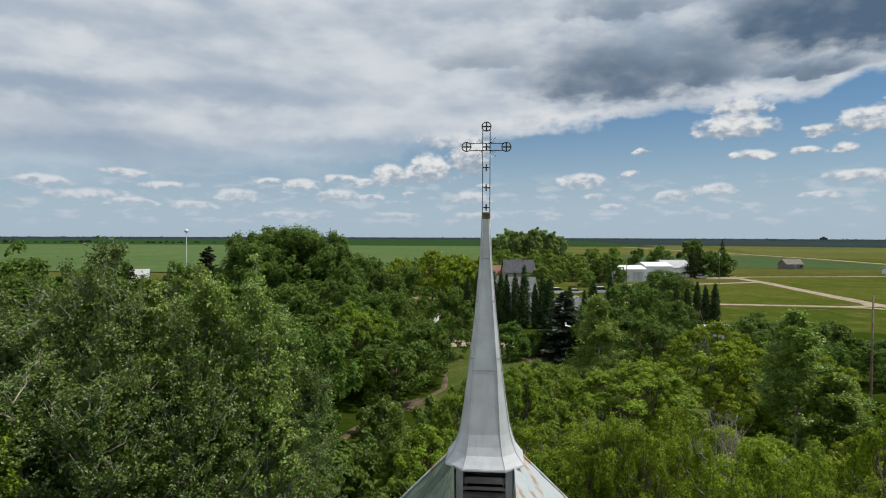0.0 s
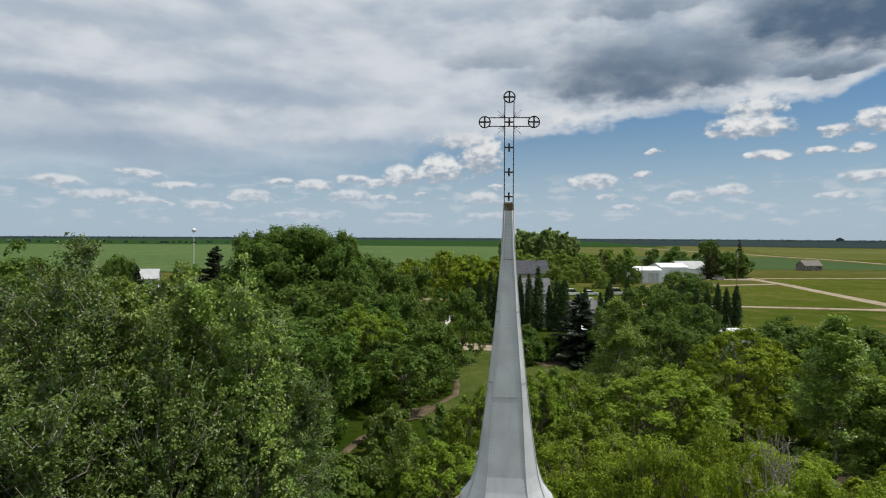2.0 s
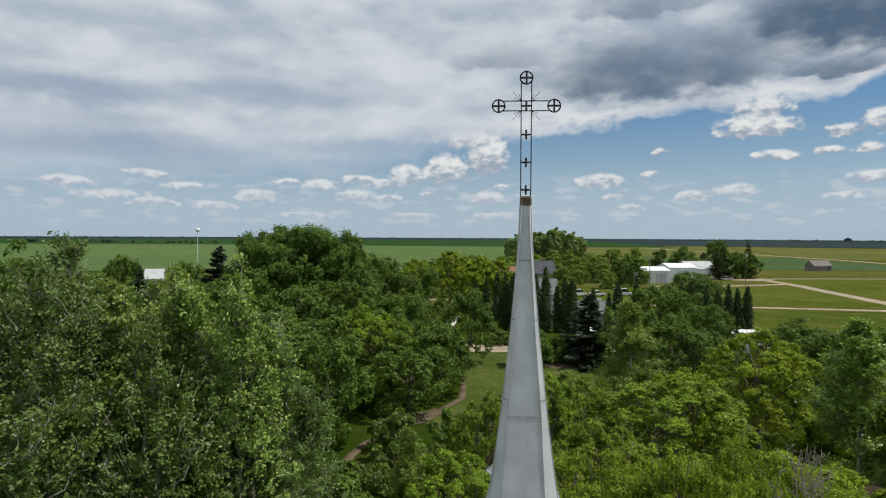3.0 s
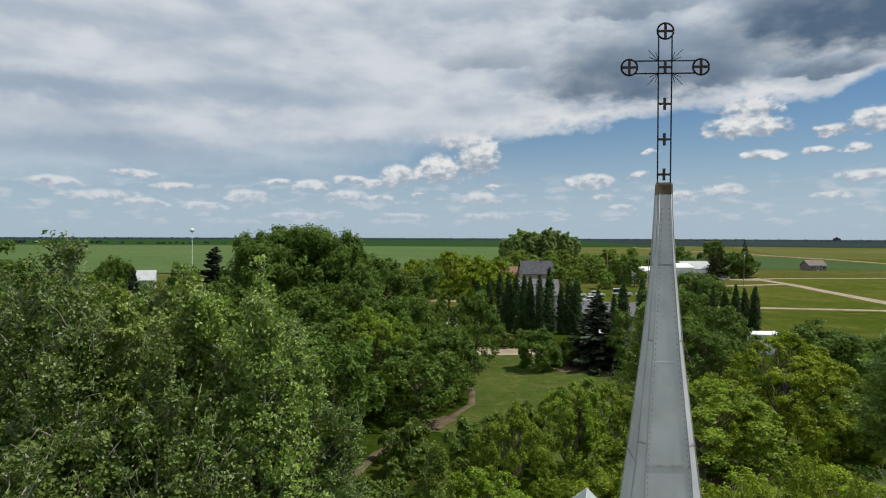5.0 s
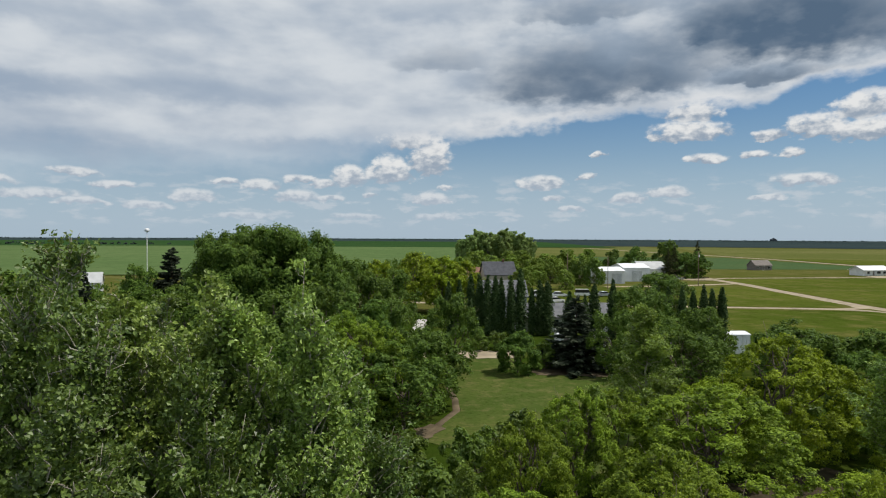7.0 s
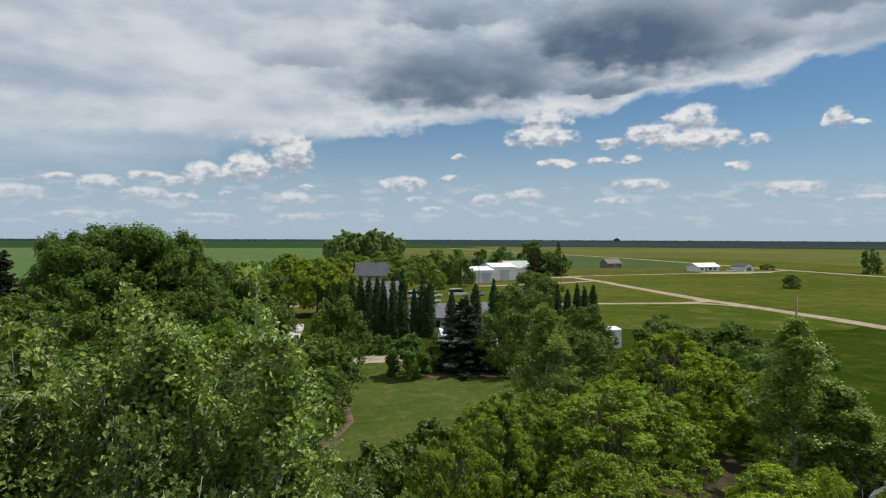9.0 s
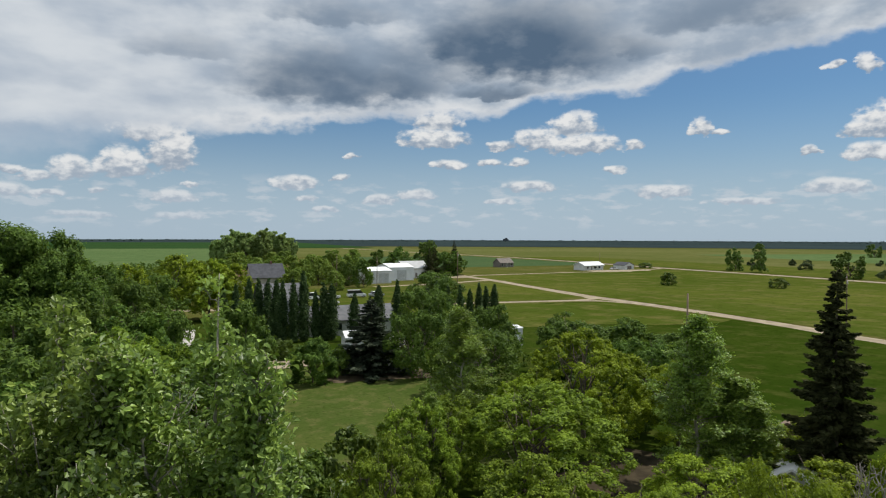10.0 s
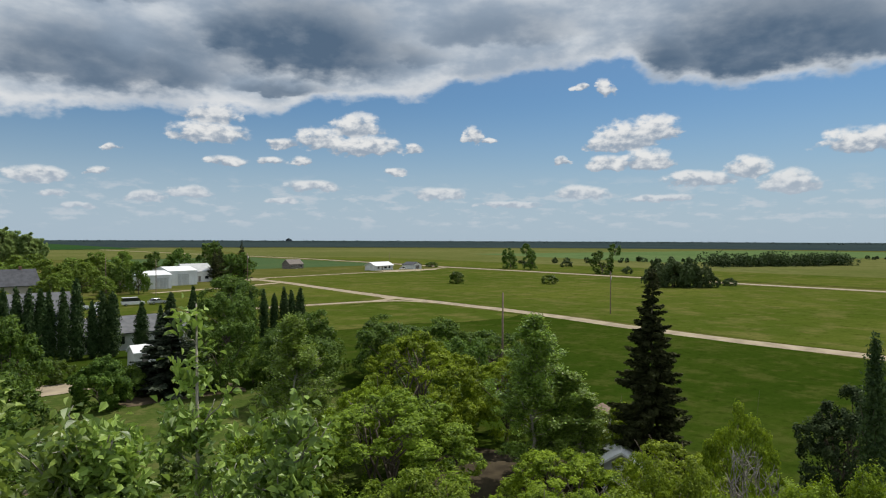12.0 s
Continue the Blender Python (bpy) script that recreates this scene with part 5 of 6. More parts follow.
car("dark-windowed white car beside the garage", 219, 287, 10, M_CAR_WHITE)


def power_pole(label, x, y, high, lean=0.0, arm=True):
    root = thing("power_pole", label, "utility pole", "poles along the road")
    root.matrix_basis = pose(x, y, 0, 0, lean, 20)
    v, f = tubes([([(0, 0, -0.2), (0, 0, high * 0.5), (0, 0, high)], (0.13, 0.11, 0.085))], 8)
    child("shaft", mesh_from("shaft", v, f, M_POLE, True), root)
    if arm:
        part("crossarm", boxes((-0.7, -0.06, high - 0.75, 0.7, 0.06, high - 0.62), bevel=0.01), M_POLE, root)
        for px in (-0.6, 0.6):
            v, f = tubes([([(px, 0, high - 0.62), (px, 0, high - 0.54), (px, 0, high - 0.44)], (0.03, 0.055, 0.03))], 8)
            child("insulator", mesh_from("insulator", v, f, M_GREY_WALL, True), root)
        v, f = tubes([([(0.24, 0, high - 1.9), (0.24, 0, high - 1.1)], (0.15, 0.15))], 10)
        child("transformer", mesh_from("transformer", v, f, M_TIN, True), root)
    return root


power_pole("weathered wooden power pole standing over the meadow", 41.3, 61.2, 11.5, 0.6, False)
power_pole("wooden power pole in the open pasture", 118.8, 94.6, 10.0)
power_pole("wooden power pole by the gravel yard", 96, 229, 12.0)
power_pole("wooden power pole among the yard trees", 47, 222, 11.5, 0, False)
power_pole("wooden power pole behind the parked cars", 58, 212, 11.0, 0, False)
power_pole("far wooden power pole by the bungalow", 226, 308, 9, 0, False)


def light_mast(x, y, high):
    root = thing("light_mast", "thin grey mast with a white lamp head above the trees", "mast")
    root.matrix_basis = pose(x, y, 0)
    v, f = tubes([([(0, 0, 0), (0, 0, high)], (0.065, 0.04))], 6)
    child("shaft", mesh_from("shaft", v, f, M_SEAM, True), root)
    v, f = tubes([([(0, 0, high - 0.1), (0, 0, high + 0.1), (0, 0, high + 0.5), (0, 0, high + 0.62)], (0.15, 0.42, 0.36, 0.1))], 10)
    child("lamp_head", mesh_from("lamp_head", v, f, M_WHITE_STEEL, True), root, "white rounded lamp head")


light_mast(-51.5, 119, 17.7)


def elevator(x, y):
    root = thing("grain_elevator", "distant dark grain elevator on the horizon", "grain elevator")
    root.matrix_basis = pose(x, y, 0, 0, 0, 10)
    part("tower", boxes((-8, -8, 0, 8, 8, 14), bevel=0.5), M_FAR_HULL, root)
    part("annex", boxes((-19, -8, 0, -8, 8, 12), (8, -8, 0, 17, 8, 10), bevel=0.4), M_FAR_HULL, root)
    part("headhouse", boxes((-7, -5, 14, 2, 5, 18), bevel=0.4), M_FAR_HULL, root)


elevator(1980, 3430)

# ---- trees ----
GROVE = "poplar grove below the camera"
HERO = "tall airy green poplar with pale bark and fluttering leaves"
settle(poplar_tree("poplar_tree", HERO, GROVE, 11, 16.5, 3.0, 3.2, 130, 30000, 0.094, M_POPLAR, M_BARK_PALE, 4, "ovate", 1.2, 16, ((0.1, 0.3, 16.5), (0.55, -1.5, 15.2), (-1.4, -0.8, 15.0), (0.9, 0.9, 13.4)), (2.2, 8.2, 13.7, 420)), -7.95, 24.2)
settle(poplar_tree("poplar_tree", HERO, GROVE, 12, 16.0, 3.2, 3.2, 130, 34000, 0.094, M_POPLAR, M_BARK_PALE, 3, "ovate", 1.0, 16, ((0.1, 0.2, 16.0), (-1.6, -1.0, 15.4), (0.9, -1.0, 15.0)), (2.7, 8.4, 14.5, 600)), -10.45, 24.5)
low_poplar = poplar_tree("poplar_tree", HERO, GROVE, 15, 13.4, 3.2, 2.6, 90, 30000, 0.094, M_POPLAR_SHADED, M_BARK_PALE, 3, True, 0.9, 16, (), (2.5, 6.5, 12.2, 560))
plant(low_poplar, -11.6, 19.7, 1.0, 130, 1.06)
settle(low_poplar, -9.4, 21.4, 0.95, 40, 1.07)
poplars = [
    poplar_tree("poplar_tree", "tall leafy green poplar with pale bark", GROVE, s, 17.0, w, 3.2, b, 22000, 0.112, M_POPLAR_SHADED, M_BARK_PALE, n, True, 0.8, 14, (), (2.9, 8.5, 14.8, 620))
    for s, w, b, n in ((14, 3.8, 110, 3), (13, 4.0, 120, 4))
]
stand(poplars, [(-13.2, 22.9, 0.85, 1.0), (-15.6, 25.2, 1.05, 0.97), (-6.9, 25.4, 0.75, 0.75), (-14.2, 20.4, 1.05, 0.83), (-17.2, 22.0, 1.05, 0.88), (-12.4, 26.9, 1.05, 0.88), (-16.5, 28.6, 1.05, 0.88), (-20.0, 25.5, 1.05, 0.85), (-23.5, 29.5, 1.05, 0.84), (-9.2, 29.0, 1.0, 0.80)])

aspens = [
    poplar_tree("poplar_tree", "slender silvery green poplar among maples", "poplars in the gardens", s, 12.5, 3.2, 0.4, 120, 34000, 0.128, M_SILVER, M_BARK_PALE, 1, False, 0.75, 9)
    for s in (21, 22)
]
stand(aspens, [(13.9, 58.5, 1.2, 0.90), (25.0, 44.2, 1.3, 0.93), (27.2, 42.4, 1.15, 0.61), (26.0, 40.6, 1.0, 0.52), (-2.9, 32.7, 0.5, 0.62), (6.6, 48.4, 0.6, 0.58)])

MAPLES = "yellow-green maples round the church"
maples_near = [
    lobed_tree("maple_tree", "bushy yellow-green maple tree close to the church", MAPLES, s, 9.0, 4.0, -0.8, n, 40000, 0.088, M_MAPLE_YELLOW, M_BARK, t, 0.95, 1.0, 0.45, 0.80, 0.66, 22, 0.72)
    for s, n, t in ((31, 62, 1.0), (35, 66, 1.1))
]
stand(maples_near, [(7.0, 25.8, 0.85, 1.04), (11.9, 21.3, 0.72, 1.10), (4.6, 29.6, 0.9, 0.88), (11.0, 27.0, 0.66, 1.04), (15.2, 20.0, 0.9, 0.94), (15.4, 28.6, 0.9, 0.72), (20.0, 25.0, 0.9, 0.70), (12.2, 33.0, 0.9, 0.64), (7.7, 23.4, 0.62, 1.13)])
maples = [
    lobed_tree("maple_tree", "bushy yellow-green maple tree", MAPLES, s, 9.0, 4.0, -0.8, n, 36000, 0.122, M_MAPLE, M_BARK, t, 0.95, 1.0, 0.35, 0.72, 0.76, 18, 0.80)
    for s, n, t in ((31, 70, 1.0), (32, 64, 1.15), (33, 74, 1.0), (34, 66, 1.2))
]
stand(maples, [(23.4, 54.8, 1.18, 1.0), (16.8, 52.8, 0.75, 0.74), (16.8, 36.0, 0.9, 0.62), (21.6, 31.8, 0.9, 0.66), (20.3, 28.0, 0.44, 0.97), (30.0, 39.5, 0.7, 0.60), (30.0, 51.0, 0.9, 0.78)])

green_maples = [
    lobed_tree("maple_tree", "leafy mid-green young maple tree", MAPLES, s, 9.0, 4.0, -0.8, n, 32000, 0.124, M_GREEN, M_BARK, t, 0.95, 1.0, 0.4, 0.70, 0.76, 18, 0.80)
    for s, n, t in ((36, 74, 1.0), (37, 66, 1.3))
]
stand(green_maples, [(14.0, 47.2, 1.3, 0.79), (5.4, 47.3, 0.66, 0.76), (1.0, 40.6, 0.60, 0.80), (8.2, 49.6, 0.66, 0.72), (7.0, 36.4, 0.85, 0.76), (3.2, 24.4, 0.6, 0.86), (-0.8, 33.0, 0.75, 0.70), (-9.2, 66.0, 0.9, 0.92), (-11.5, 70.5, 0.95, 1.0), (-15.4, 17.2, 0.95, 1.2)])

ELMS = "dark green elms and ashes"
elms = [
    lobed_tree("elm_tree", "broad dark green elm tree", ELMS, s, 10.5, 4.6, -1.0, n, 9200, 0.245, M_ELM, M_BARK, t, 1.0, 1.0, 0.35, 0.85, 0.56)
    for s, n, t in ((41, 54, 1.0), (42, 60, 1.1), (43, 50, 1.0))
]
stand(elms, [(-12.6, 53.6, 0.95, 0.96), (-15.5, 62.0, 1.0, 0.98), (-18.0, 71.0, 1.1, 1.05), (-23.0, 57.0, 1.1, 1.0), (-12.0, 76.0, 1.0, 1.0), (-7.2, 81.0, 0.7, 0.90), (-16.0, 87.0, 1.0, 1.15), (-28.0, 76.0, 1.1, 1.14), (-34.0, 86.0, 1.0, 1.0), (-41.0, 70.0, 1.1, 1.05), (-31.0, 62.0, 1.1, 1.05), (-0.4, 86.2, 0.80, 0.92), (-4.6, 80.0, 0.6, 0.62), (-6.0, 63.4, 0.9, 0.72), (-3.5, 69.8, 0.8, 0.70), (-4.8, 74.5, 0.8, 0.76), (-9.0, 94.0, 0.8, 0.86), (-45.0, 101.0, 0.9, 0.84), (-44.0, 91.0, 0.9, 0.88), (-49.5, 96.0, 0.9, 0.84), (-15.5, 46.5, 0.9, 0.85), (-22.0, 44.0, 1.0, 0.95), (-17.5, 38.0, 1.0, 0.95), (-33.0, 47.0, 1.1, 1.0), (-12.5, 105.0, 1.0, 1.2), (-17.5, 113.0, 1.1, 1.28), (-8.0, 118.0, 1.0, 1.05), (36.5, 75.5, 0.9, 0.72), (40.0, 78.5, 0.95, 0.72), (45.5, 75.0, 0.95, 0.64), (51.0, 71.0, 0.9, 0.54), (23.0, 73.0, 0.9, 0.80), (26.8, 77.0, 0.85, 0.86), (19.8, 84.0, 0.75, 0.84), (28.5, 84.0, 0.85, 0.66), (32.2, 86.0, 0.75, 0.70), (37.0, 63.0, 0.7, 0.70), (-52.0, 70.0, 1.3, 1.5), (-44.0, 60.0, 1.1, 1.2), (-58.0, 80.0, 1.2, 1.2), (-38.0, 56.0, 1.1, 1.1), (31.0, 90.0, 0.7, 0.5), (30.0, 105.0, 1.0, 0.95), (34.0, 110.0, 0.7, 0.86), (-26.0, 33.0, 1.0, 1.0), (-12.0, 33.5, 0.8, 0.8), (-52.0, 84.0, 1.1, 1.05), (-58.0, 98.0, 1.1, 1.0), (46.0, 139.0, 1.25, 1.0), (50.5, 142.0, 1.0, 0.85), (-46.4, 104.6, 0.85, 1.16), (-57.4, 103.5, 0.62, 1.36), (-7.5, 72.0, 0.6, 0.55)])
big = lobed_tree("elm_tree", "large broad dark green tree with pale limbs", ELMS, 51, 17.2, 7.6, 2.0, 54, 34000, 0.28, M_ELM, M_BARK_PALE, 1.0)
plant(big, -19.5, 101.0, 0.75, 200, 0.88)
plant(big, -23.6, 100.0, 0.8, 300, 1.02)
plant(big, -30.4, 97.0, 0.7, 110, 1.0)
settle(big, -27.0, 98.0, 1.0, 40, 1.05)

SPRUCES = "garden spruces"
spruce = spruce_tree("spruce_tree", "tall dark narrow spruce at the meadow's edge", SPRUCES, 61, 16.2, 3.75, M_SPRUCE, 1.35)
blue_spruce = spruce_tree("spruce_tree", "broad blue-green spruce at the end of the lawn", SPRUCES, 62, 9.3, 3.4, M_SPRUCE_BLUE, 1.0)
far_spruce = spruce_tree("spruce_tree", "dark spruce beside the white sheds", SPRUCES, 63, 13.0, 4.4, M_SPRUCE, 0.3)
plant(blue_spruce, -46.8, 117.5, 2.2, 90, 1.62, "dark blue-green spruce beyond the grove")
plant(blue_spruce, -52.6, 100.5, 0.85, 200, 1.32, "small dark spruce before a white-roofed shed")
plant(blue_spruce, -43.0, 118.5, 1.1, 20, 1.38, "smaller spruce beside a taller one")
plant(far_spruce, 98.5, 262.0, 1.0, 70, 1.0)
settle(far_spruce, 102.5, 266.0, 1.0, 10, 1.05)
plant(far_spruce, 115.0, 272.0, 0.95, 10, 1.18, "dark spruce behind a broad tree")
settle(blue_spruce, 15.8, 88.4, 1.75, 10, 1.02)
settle(spruce, 28.4, 36.9, 0.96, 0, 0.955)

settle(lobed_tree("shrub", "tall dark bushy shrub beside a columnar poplar", "", 84, 9.4, 2.4, -1.5, 70, 18000, 0.125, M_WOODLAND, M_BARK, 1.1, 1.2, 1.0, 0.7, 0.85, 0.67, 16, 0.8), 27.4, 25.2)

columns = [column_tree("columnar_aspen", "narrow dark columnar aspen in a row", "row of columnar aspens", s, 9.6, w, 5200, 0.22) for s, w in ((71, 0.74), (72, 0.68), (73, 0.80))]
stand(columns, [(4.5, 116, 1, 1.09), (6.0, 116.3, 1, 1.11), (7.5, 115.8, 1, 1.09), (8.8, 116, 1, 1.07), (9.9, 116.4, 1, 1.04), (11.4, 115.6, 1, 1.08), (13.2, 116, 1.15, 1.2), (15.2, 116.2, 0.9, 0.86), (16.5, 116, 1.1, 1.0), (17.8, 115.7, 1.15, 0.98), (21.1, 113.5, 1.1, 0.82), (23.8, 113.5, 0.9, 0.76), (25.5, 114, 1.1, 0.94), (28.1, 112, 1, 1.04), (33.8, 112, 1, 0.88), (35.5, 112.3, 1.1, 1.0), (37.5, 112, 0.9, 0.92), (40.0, 112.2, 0.9, 0.93), (41.8, 112, 0.8, 0.84), (43.5, 111.8, 0.95, 0.95), (45.1, 112.2, 0.9, 0.88), (46.8, 112, 1.0, 0.91), (2.6, 117, 1, 1.0), (0.8, 117.5, 1, 0.96)])
column_tree("columnar_aspen", "narrow dark columnar poplar at the meadow's edge", "", 74, 12.9, 0.8, 9000, 0.12).matrix_basis = pose(24.5, 23.4, 0)

settle(column_tree("columnar_shrub", "narrow bright yellow-green columnar shrub beside the aspens", "", 75, 6.6, 1.0, 3600, 0.20, M_PALE), 29.9, 113.0)
settle(lobed_tree("shrub", "large rounded dark green lilac at the end of the lawn", "garden shrubs", 83, 5.4, 2.7, -2.4, 80, 18000, 0.16, M_ELM, M_BARK, 1.0, 1.0, 1.0, 0.3, 0.8, 0.62), 7.8, 85.6, 1.0, 0)
shrubs = [lobed_tree("shrub", "rounded leafy green garden shrub", "garden shrubs", s, 3.0, 1.75, -1.1, 44, 4800, 0.175, M_SHRUB, M_BARK, 1.0, 1.0, 1.0, 0.4, 0.8, 0.6) for s in (81, 82)]
stand(shrubs, [(11.4, 88.2, 0.9, 1.2), (-5.6, 49.8, 1.0, 1.3), (-1.0, 51.0, 1.2, 1.3), (-7.0, 52.4, 0.7, 0.8), (-4.4, 44.5, 1.2, 1.2), (-2.2, 40.5, 1.3, 1.5), (-6.0, 40.0, 1.0, 1.1), (-11.6, 44.0, 1.0, 0.9), (-7.6, 36.5, 1.3, 1.5), (-12.8, 49.0, 1.0, 1.0), (2.6, 52.0, 1.2, 1.5), (4.2, 101.8, 1.0, 0.8), (7.6, 102.2, 1.1, 0.9), (24.6, 86.0, 1.0, 1.0), (30, 56, 1.2, 1.2), (34, 62, 1.3, 1.3), (28.5, 62.0, 1.2, 1.3), (164, 189.5, 1.7, 1.5), (188.3, 163.4, 1.7, 1.2), (1.0, 31.5, 1.2, 1.6), (2.0, 27.0, 1.2, 1.7), (-2.6, 30.0, 1.3, 1.6), (-4.6, 27.5, 1.2, 1.3), (253, 300, 2.2, 1.0)])



def bird_bath(x, y):
    root = thing("bird_bath", "small white bird bath among garden shrubs", "bird bath")
    root.matrix_basis = pose(x, y, 0)
    v, f = tubes([([(0, 0, 0), (0, 0, 0.08), (0, 0, 0.5), (0, 0, 0.82)], (0.2, 0.16, 0.08, 0.12))], 10)
    child("pedestal", mesh_from("pedestal", v, f, M_WHITE_WALL, True), root)
    v, f = tubes([([(0, 0, 0.80), (0, 0, 0.86), (0, 0, 0.98), (0, 0, 0.95), (0, 0, 0.90)], (0.12, 0.26, 0.36, 0.32, 0.05))], 14)
    child("bowl", mesh_from("bowl", v, f, M_WHITE_WALL, True), root)


bird_bath(-1.0, 45.8)


def raised_bed(x, y, turn):
    root = thing("raised_bed", "weathered grey wooden raised bed with leafy plants", "planter")
    root.matrix_basis = pose(x, y, 0.08, 0, 0, turn)
    for k in range(3):
        z = 0.02 + 0.2 * k
        for sy in (-1, 1):
            part("board", boxes((-0.95, sy * 0.65 - 0.03, z, 0.95, sy * 0.65 + 0.03, z + 0.19), bevel=0.008), M_OLD_BOARD, root)
        for sx in (-1, 1):
            part("board", boxes((sx * 0.98 - 0.03, -0.68, z, sx * 0.98 + 0.03, 0.68, z + 0.19), bevel=0.008), M_OLD_BOARD, root)
    for sx in (-1, 1):
        for sy in (-1, 1):
            part("corner_post", boxes((sx * 0.98 - 0.06, sy * 0.65 - 0.06, 0, sx * 0.98 + 0.06, sy * 0.65 + 0.06, 0.68), bevel=0.01), M_OLD_BOARD, root)
    part("soil", boxes((-0.94, -0.61, 0.02, 0.94, 0.61, 0.46)), M_DIRT, root)
    rng = np.random.default_rng(8)
    at = rng.uniform((-0.85, -0.52, 0.48), (0.85, 0.52, 0.85), (700, 3))
    v, f = leaves(rng, at, rng.normal(size=(700, 3)) + np.array((0, 0, 1.0)), 0.09)
    child("plants", mesh_from("plants", v, f, M_GREEN), root, "fresh green leafy plants")


raised_bed(-8.4, 44.0, 25)


def flowering_shrub(seed, x, y, high, wide):
    root = lobed_tree("flowering_shrub", "leafy garden shrub covered with white blossom", "flowering shrubs", seed, high, wide, -1.0, 30, 4200, 0.19, M_SHRUB, M_BARK, 1.0)
    rng = np.random.default_rng(seed)
    d = unit(rng.normal(size=(1100, 3)) + np.array((0, 0, 0.5)))
    bunch = rng.integers(0, 90, 1100)
    d = unit(d[bunch] + rng.normal(size=(1100, 3)) * 0.07)
    at = np.array((0, 0, high * 0.42)) + d * np.array((wide, wide, high * 0.56)) * rng.uniform(0.82, 1.08, (1100, 1))
    at[:, 2] = np.maximum(at[:, 2], 0.2)
    v, f = leaves(rng, at, d + rng.normal(size=(1100, 3)) * 0.4, 0.13)
    child("blossom", mesh_from("blossom", v, f, M_BLOSSOM), root, "white blossom")
    settle(root, x, y)


flowering_shrub(85, 18.6, 88.0, 4.7, 2.0)
flowering_shrub(86, 33.0, 96.5, 2.6, 1.7)
dead = bare_tree("dead_tree", "leafless grey dead tree among the maples", "dead trees", 91, 9.5, 3.0)
plant(dead, 25.2, 30.2, 0.9, 200, 0.78)
plant(dead, 17.5, 31.5, 0.9, 120, 0.78)
settle(dead, 10.9, 23.7, 0.9, 0, 1.36)

far_elms = [lobed_tree("tree", "leafy tree in the distance", "distant farmyard trees", s, 10.0, 4.4, -3.0, 46, 2800, 0.50, M_ELM, M_BARK, 1.0, 1.0, 1.0, 0.3, 0.9, 0.55) for s in (101, 102)]
stand(far_elms, [(90, 276, 1.3, 1.25), (84, 282, 1.3, 1.2), (108, 268, 1.4, 1.05), (113, 270, 1.3, 1.15), (105, 280, 1.4, 1.5), (54, 232, 0.9, 0.95), (56, 221, 0.7, 0.95), (274, 255, 1.1, 1.25), (273, 239, 0.9, 1.05), (264, 187, 1.3, 1.2), (560, 470, 1.4, 1.2), (600, 380, 1.5, 1.3), (-73, 130, 0.9, 1.2), (-75, 118, 1.2, 1.1), (-30, 150, 1.3, 1.0), (-38, 140, 1.2, 0.9)])
pale_elms = [lobed_tree("tree", "bright green bushy tree in the distance", "distant farmyard trees", s, 10.0, 4.4, -2.5, 46, 2800, 0.50, M_PALE, M_BARK, 1.0, 1.0, 1.0, 0.3, 0.9, 0.55) for s in (103, 104)]
stand(pale_elms, [(72, 290, 1.3, 1.1), (60, 280, 1.3, 1.0), (50, 268, 1.2, 0.95), (45, 240, 1.1, 0.9), (38, 250, 1.2, 0.95), (30, 244, 1.1, 0.9), (24, 238, 1.0, 0.8), (35, 228, 0.9, 0.65), (44, 212, 0.8, 0.6), (10, 232, 1.2, 0.95), (2, 225, 1.2, 0.9), (-6, 215, 1.3, 1.0), (28, 200, 0.9, 0.7), (66, 300, 1.4, 1.1), (38, 295, 1.3, 1.0), (20, 290, 1.3, 1.0), (48, 225, 0.6, 0.45), (40, 236, 0.7, 0.6), (30, 216, 0.6, 0.5), (22, 226, 0.7, 0.55), (58, 245, 0.8, 0.6), (50, 250, 0.9, 0.75), (26, 255, 1.0, 0.9), (14, 250, 1.0, 0.85), (44, 262, 1.0, 0.8), (53, 276, 1.1, 0.9), (61, 262, 0.9, 0.75), (69, 282, 1.1, 0.9), (34, 272, 1.1, 0.9), (76, 300, 1.1, 0.9), (8, 206, 0.8, 0.7), (62, 236, 0.6, 0.55), (18, 268, 1.1, 0.95), (0, 262, 1.1, 0.9), (26, 300, 1.2, 1.0), (44, 300, 1.2, 1.05)])
stand([lobed_tree("maple_tree", "bright yellow-green maple tree by the houses", MAPLES, 38, 9.0, 4.0, -0.8, 70, 9000, 0.26, M_MAPLE, M_BARK, 1.1, 1.1, 1.0, 0.4, 0.74, 0.66)], [(-5.2, 150.0, 1.4, 1.42), (0.9, 150.5, 1.3, 1.32), (5.9, 152.0, 1.2, 1.20), (-14.2, 163.0, 1.2, 1.18)])
groves = [lobed_tree("tree", "tall pale green poplar in a far grove", "far poplar grove", s, 20.0, 5.2, -5.0, 110, 11000, 0.60, M_GROVE, M_BARK, 1.5, 1.0, 1.0, 0.5, 0.72, 0.5) for s in (111, 112)]
stand(groves, [(31, 430, 1.1, 0.98), (37, 434, 1.25, 1.10), (43, 431, 1.15, 1.06), (54, 428, 1.1, 1.14), (60, 434, 1.2, 1.12), (66, 430, 1.0, 1.0), (72, 434, 0.9, 0.9), (48, 436, 1.2, 1.0), (26, 434, 0.9, 0.8)])


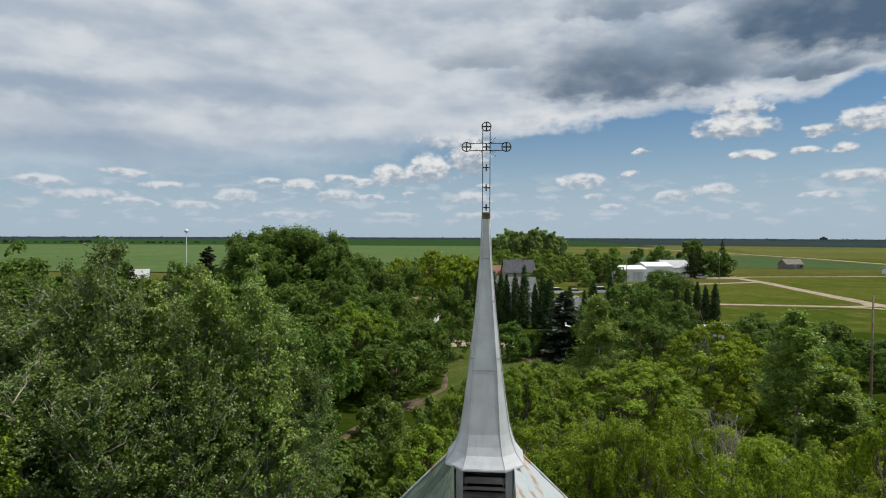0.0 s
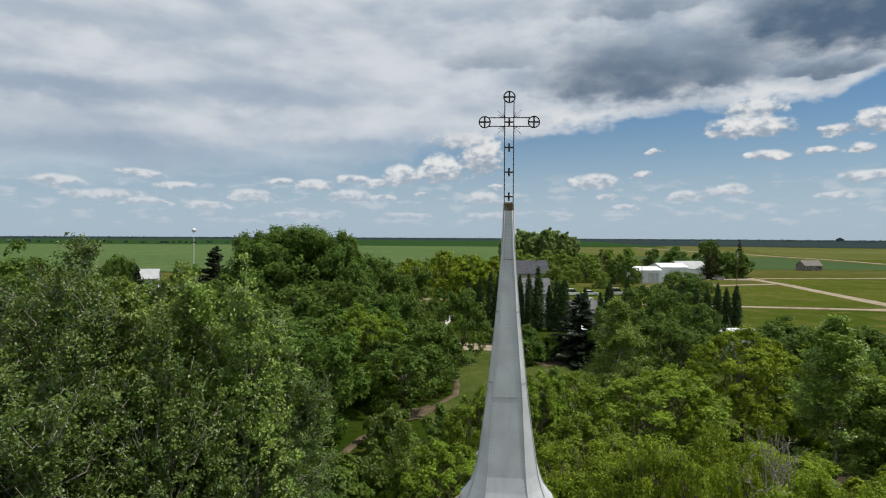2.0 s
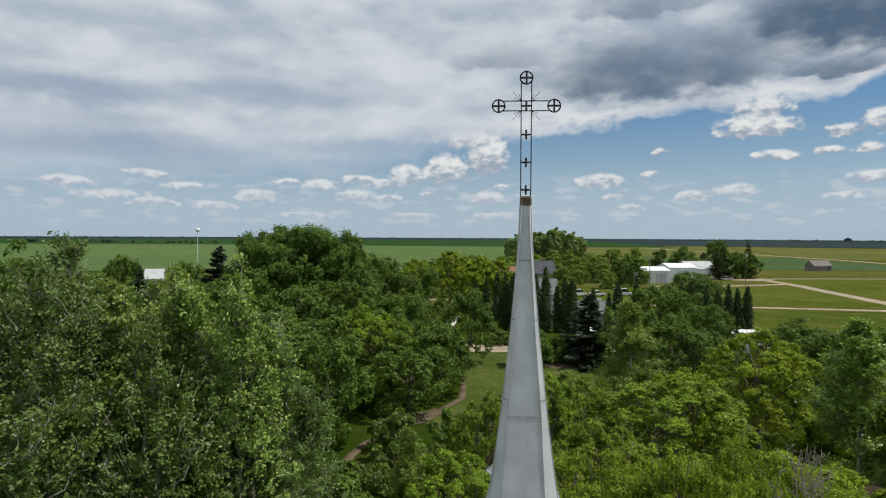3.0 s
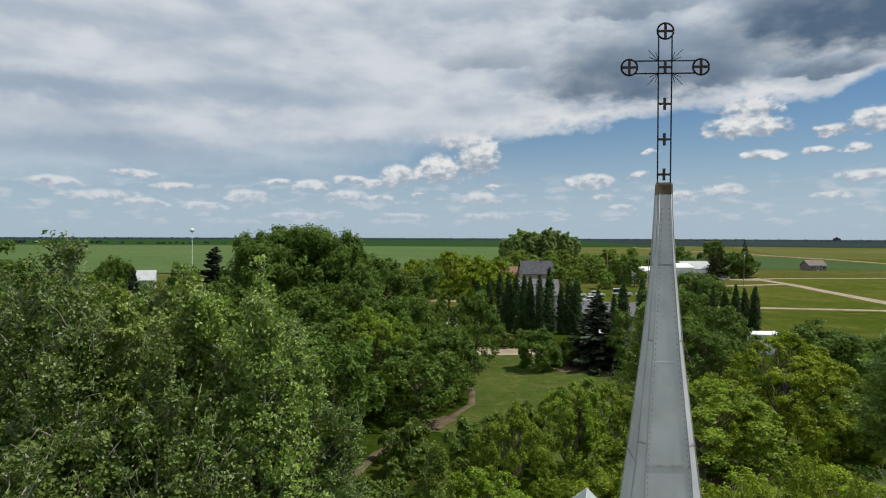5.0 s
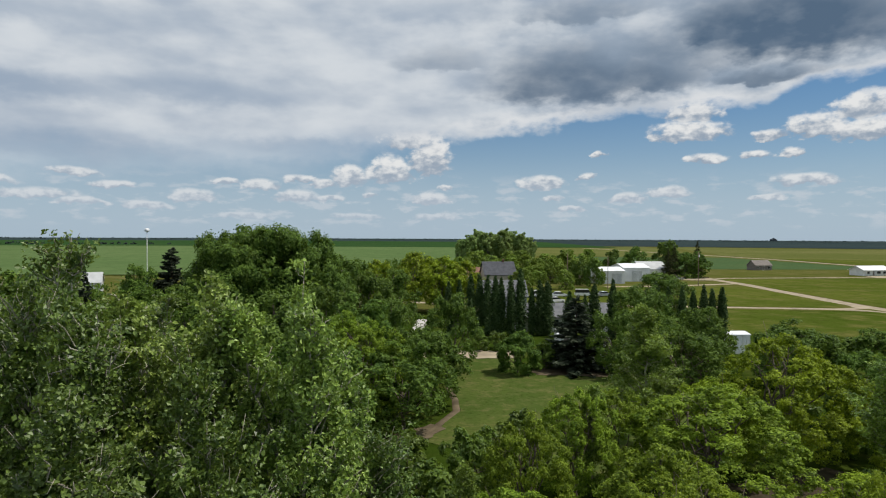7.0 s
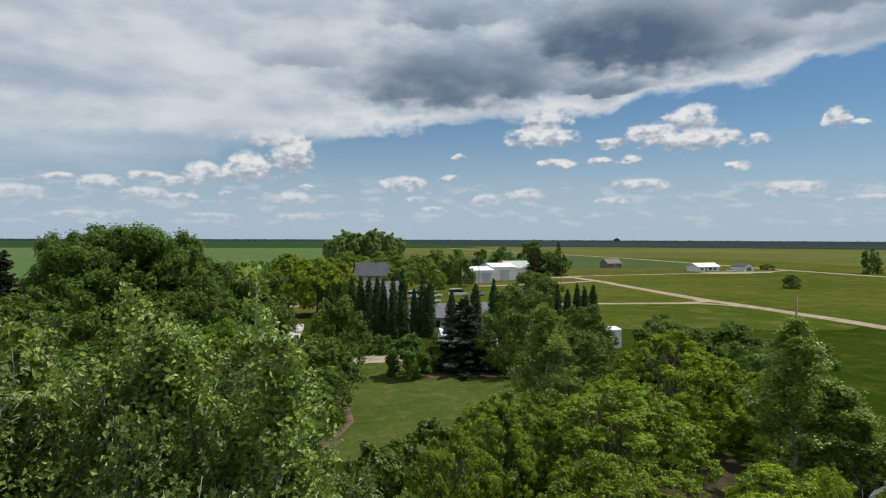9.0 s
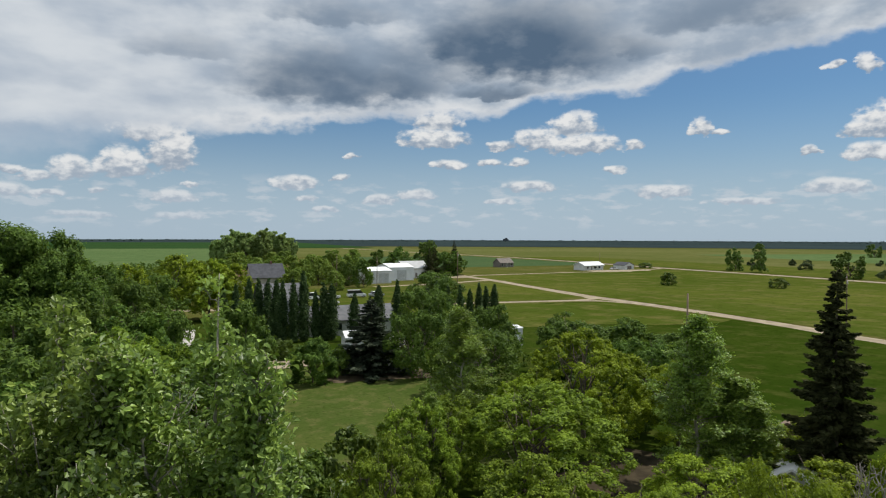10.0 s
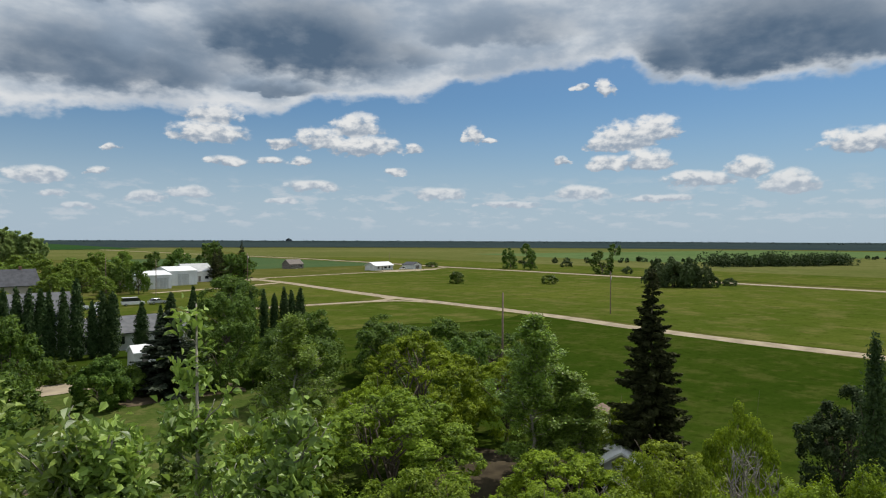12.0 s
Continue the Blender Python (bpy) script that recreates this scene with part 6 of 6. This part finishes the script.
def belt(name, label, line, high, deep, count, size, mat, seed, each=70):
    """A far belt of woodland, many leaf clumps in one mesh."""
    rng = np.random.default_rng(seed)
    p = np.asarray(line, float)
    crowns = max(12, count // each)
    u = rng.uniform(0, len(p) - 1.001, crowns)
    i = u.astype(int)
    c = p[i] + (p[i + 1] - p[i]) * (u - i)[:, None] + rng.normal(size=(crowns, 2)) * deep * 0.4
    tall = high * rng.uniform(0.55, 1.0, crowns) * (0.75 + 0.25 * np.sin(u * 9 + seed))
    broad = np.maximum(tall * rng.uniform(0.4, 0.7, crowns), size)
    which = rng.integers(0, crowns, count)
    way = unit(rng.normal(size=(count, 3)) + np.array((0, 0, 0.3))) * rng.uniform(0.7, 1.05, (count, 1))
    at = np.column_stack([c[which], tall[which] * 0.45]) + way * np.column_stack([broad[which], broad[which], tall[which] * 0.52])
    at[:, 2] = np.maximum(at[:, 2], 0.2)
    v, f = leaves(rng, at, rng.normal(size=(count, 3)) + np.array((0, 0, 0.8)), size)
    return tagged(new(name, mesh_from(name, v, f, mat)), label, "woodland", kind="stuff")


willows = [lobed_tree("willow_bush", "dense dark willow bush in a thicket", "willow thicket", s, 7.6, 4.2, -3.0, 60, 6500, 0.36, M_WILLOW, M_BARK, 1.1, 1.0, 1.0, 0.3, 0.8, 0.6) for s in (121, 122)]
stand(willows, [(205.5, 128, 1.05, 1.30), (209, 123.5, 1.15, 1.40), (212.5, 119, 1.1, 1.36), (215.5, 115.5, 0.95, 1.15), (208, 128, 1.0, 1.25), (211.5, 124, 1.1, 1.38), (215, 119.5, 1.0, 1.2), (218.5, 113, 0.65, 0.6), (300, 262, 0.8, 0.55), (318, 246, 0.9, 0.6), (276, 180, 0.6, 0.5), (232, 112, 0.6, 0.4), (330, 170, 0.7, 0.5)])
belt("woodland", "dark wood beyond the far road", [(400, 190), (430, 172), (460, 155), (500, 140)], 11.0, 14, 14000, 0.9, M_WOODLAND, 2)
belt("woodland", "scattered bushes along a far field edge", [(330, 300), (420, 270), (500, 230), (700, 150), (900, 60)], 5.0, 14, 2600, 1.0, M_WOODLAND, 3)
belt("woodland", "row of trees behind the farmyards", [(-60, 250), (-20, 262), (30, 300), (110, 310)], 9.0, 14, 9000, 0.8, M_ELM, 4)
belt("woodland", "hedge of bushes along the crop field", [(-130, 190), (-80, 175), (-40, 185), (-12, 215)], 7.0, 10, 8000, 0.6, M_ELM, 5)
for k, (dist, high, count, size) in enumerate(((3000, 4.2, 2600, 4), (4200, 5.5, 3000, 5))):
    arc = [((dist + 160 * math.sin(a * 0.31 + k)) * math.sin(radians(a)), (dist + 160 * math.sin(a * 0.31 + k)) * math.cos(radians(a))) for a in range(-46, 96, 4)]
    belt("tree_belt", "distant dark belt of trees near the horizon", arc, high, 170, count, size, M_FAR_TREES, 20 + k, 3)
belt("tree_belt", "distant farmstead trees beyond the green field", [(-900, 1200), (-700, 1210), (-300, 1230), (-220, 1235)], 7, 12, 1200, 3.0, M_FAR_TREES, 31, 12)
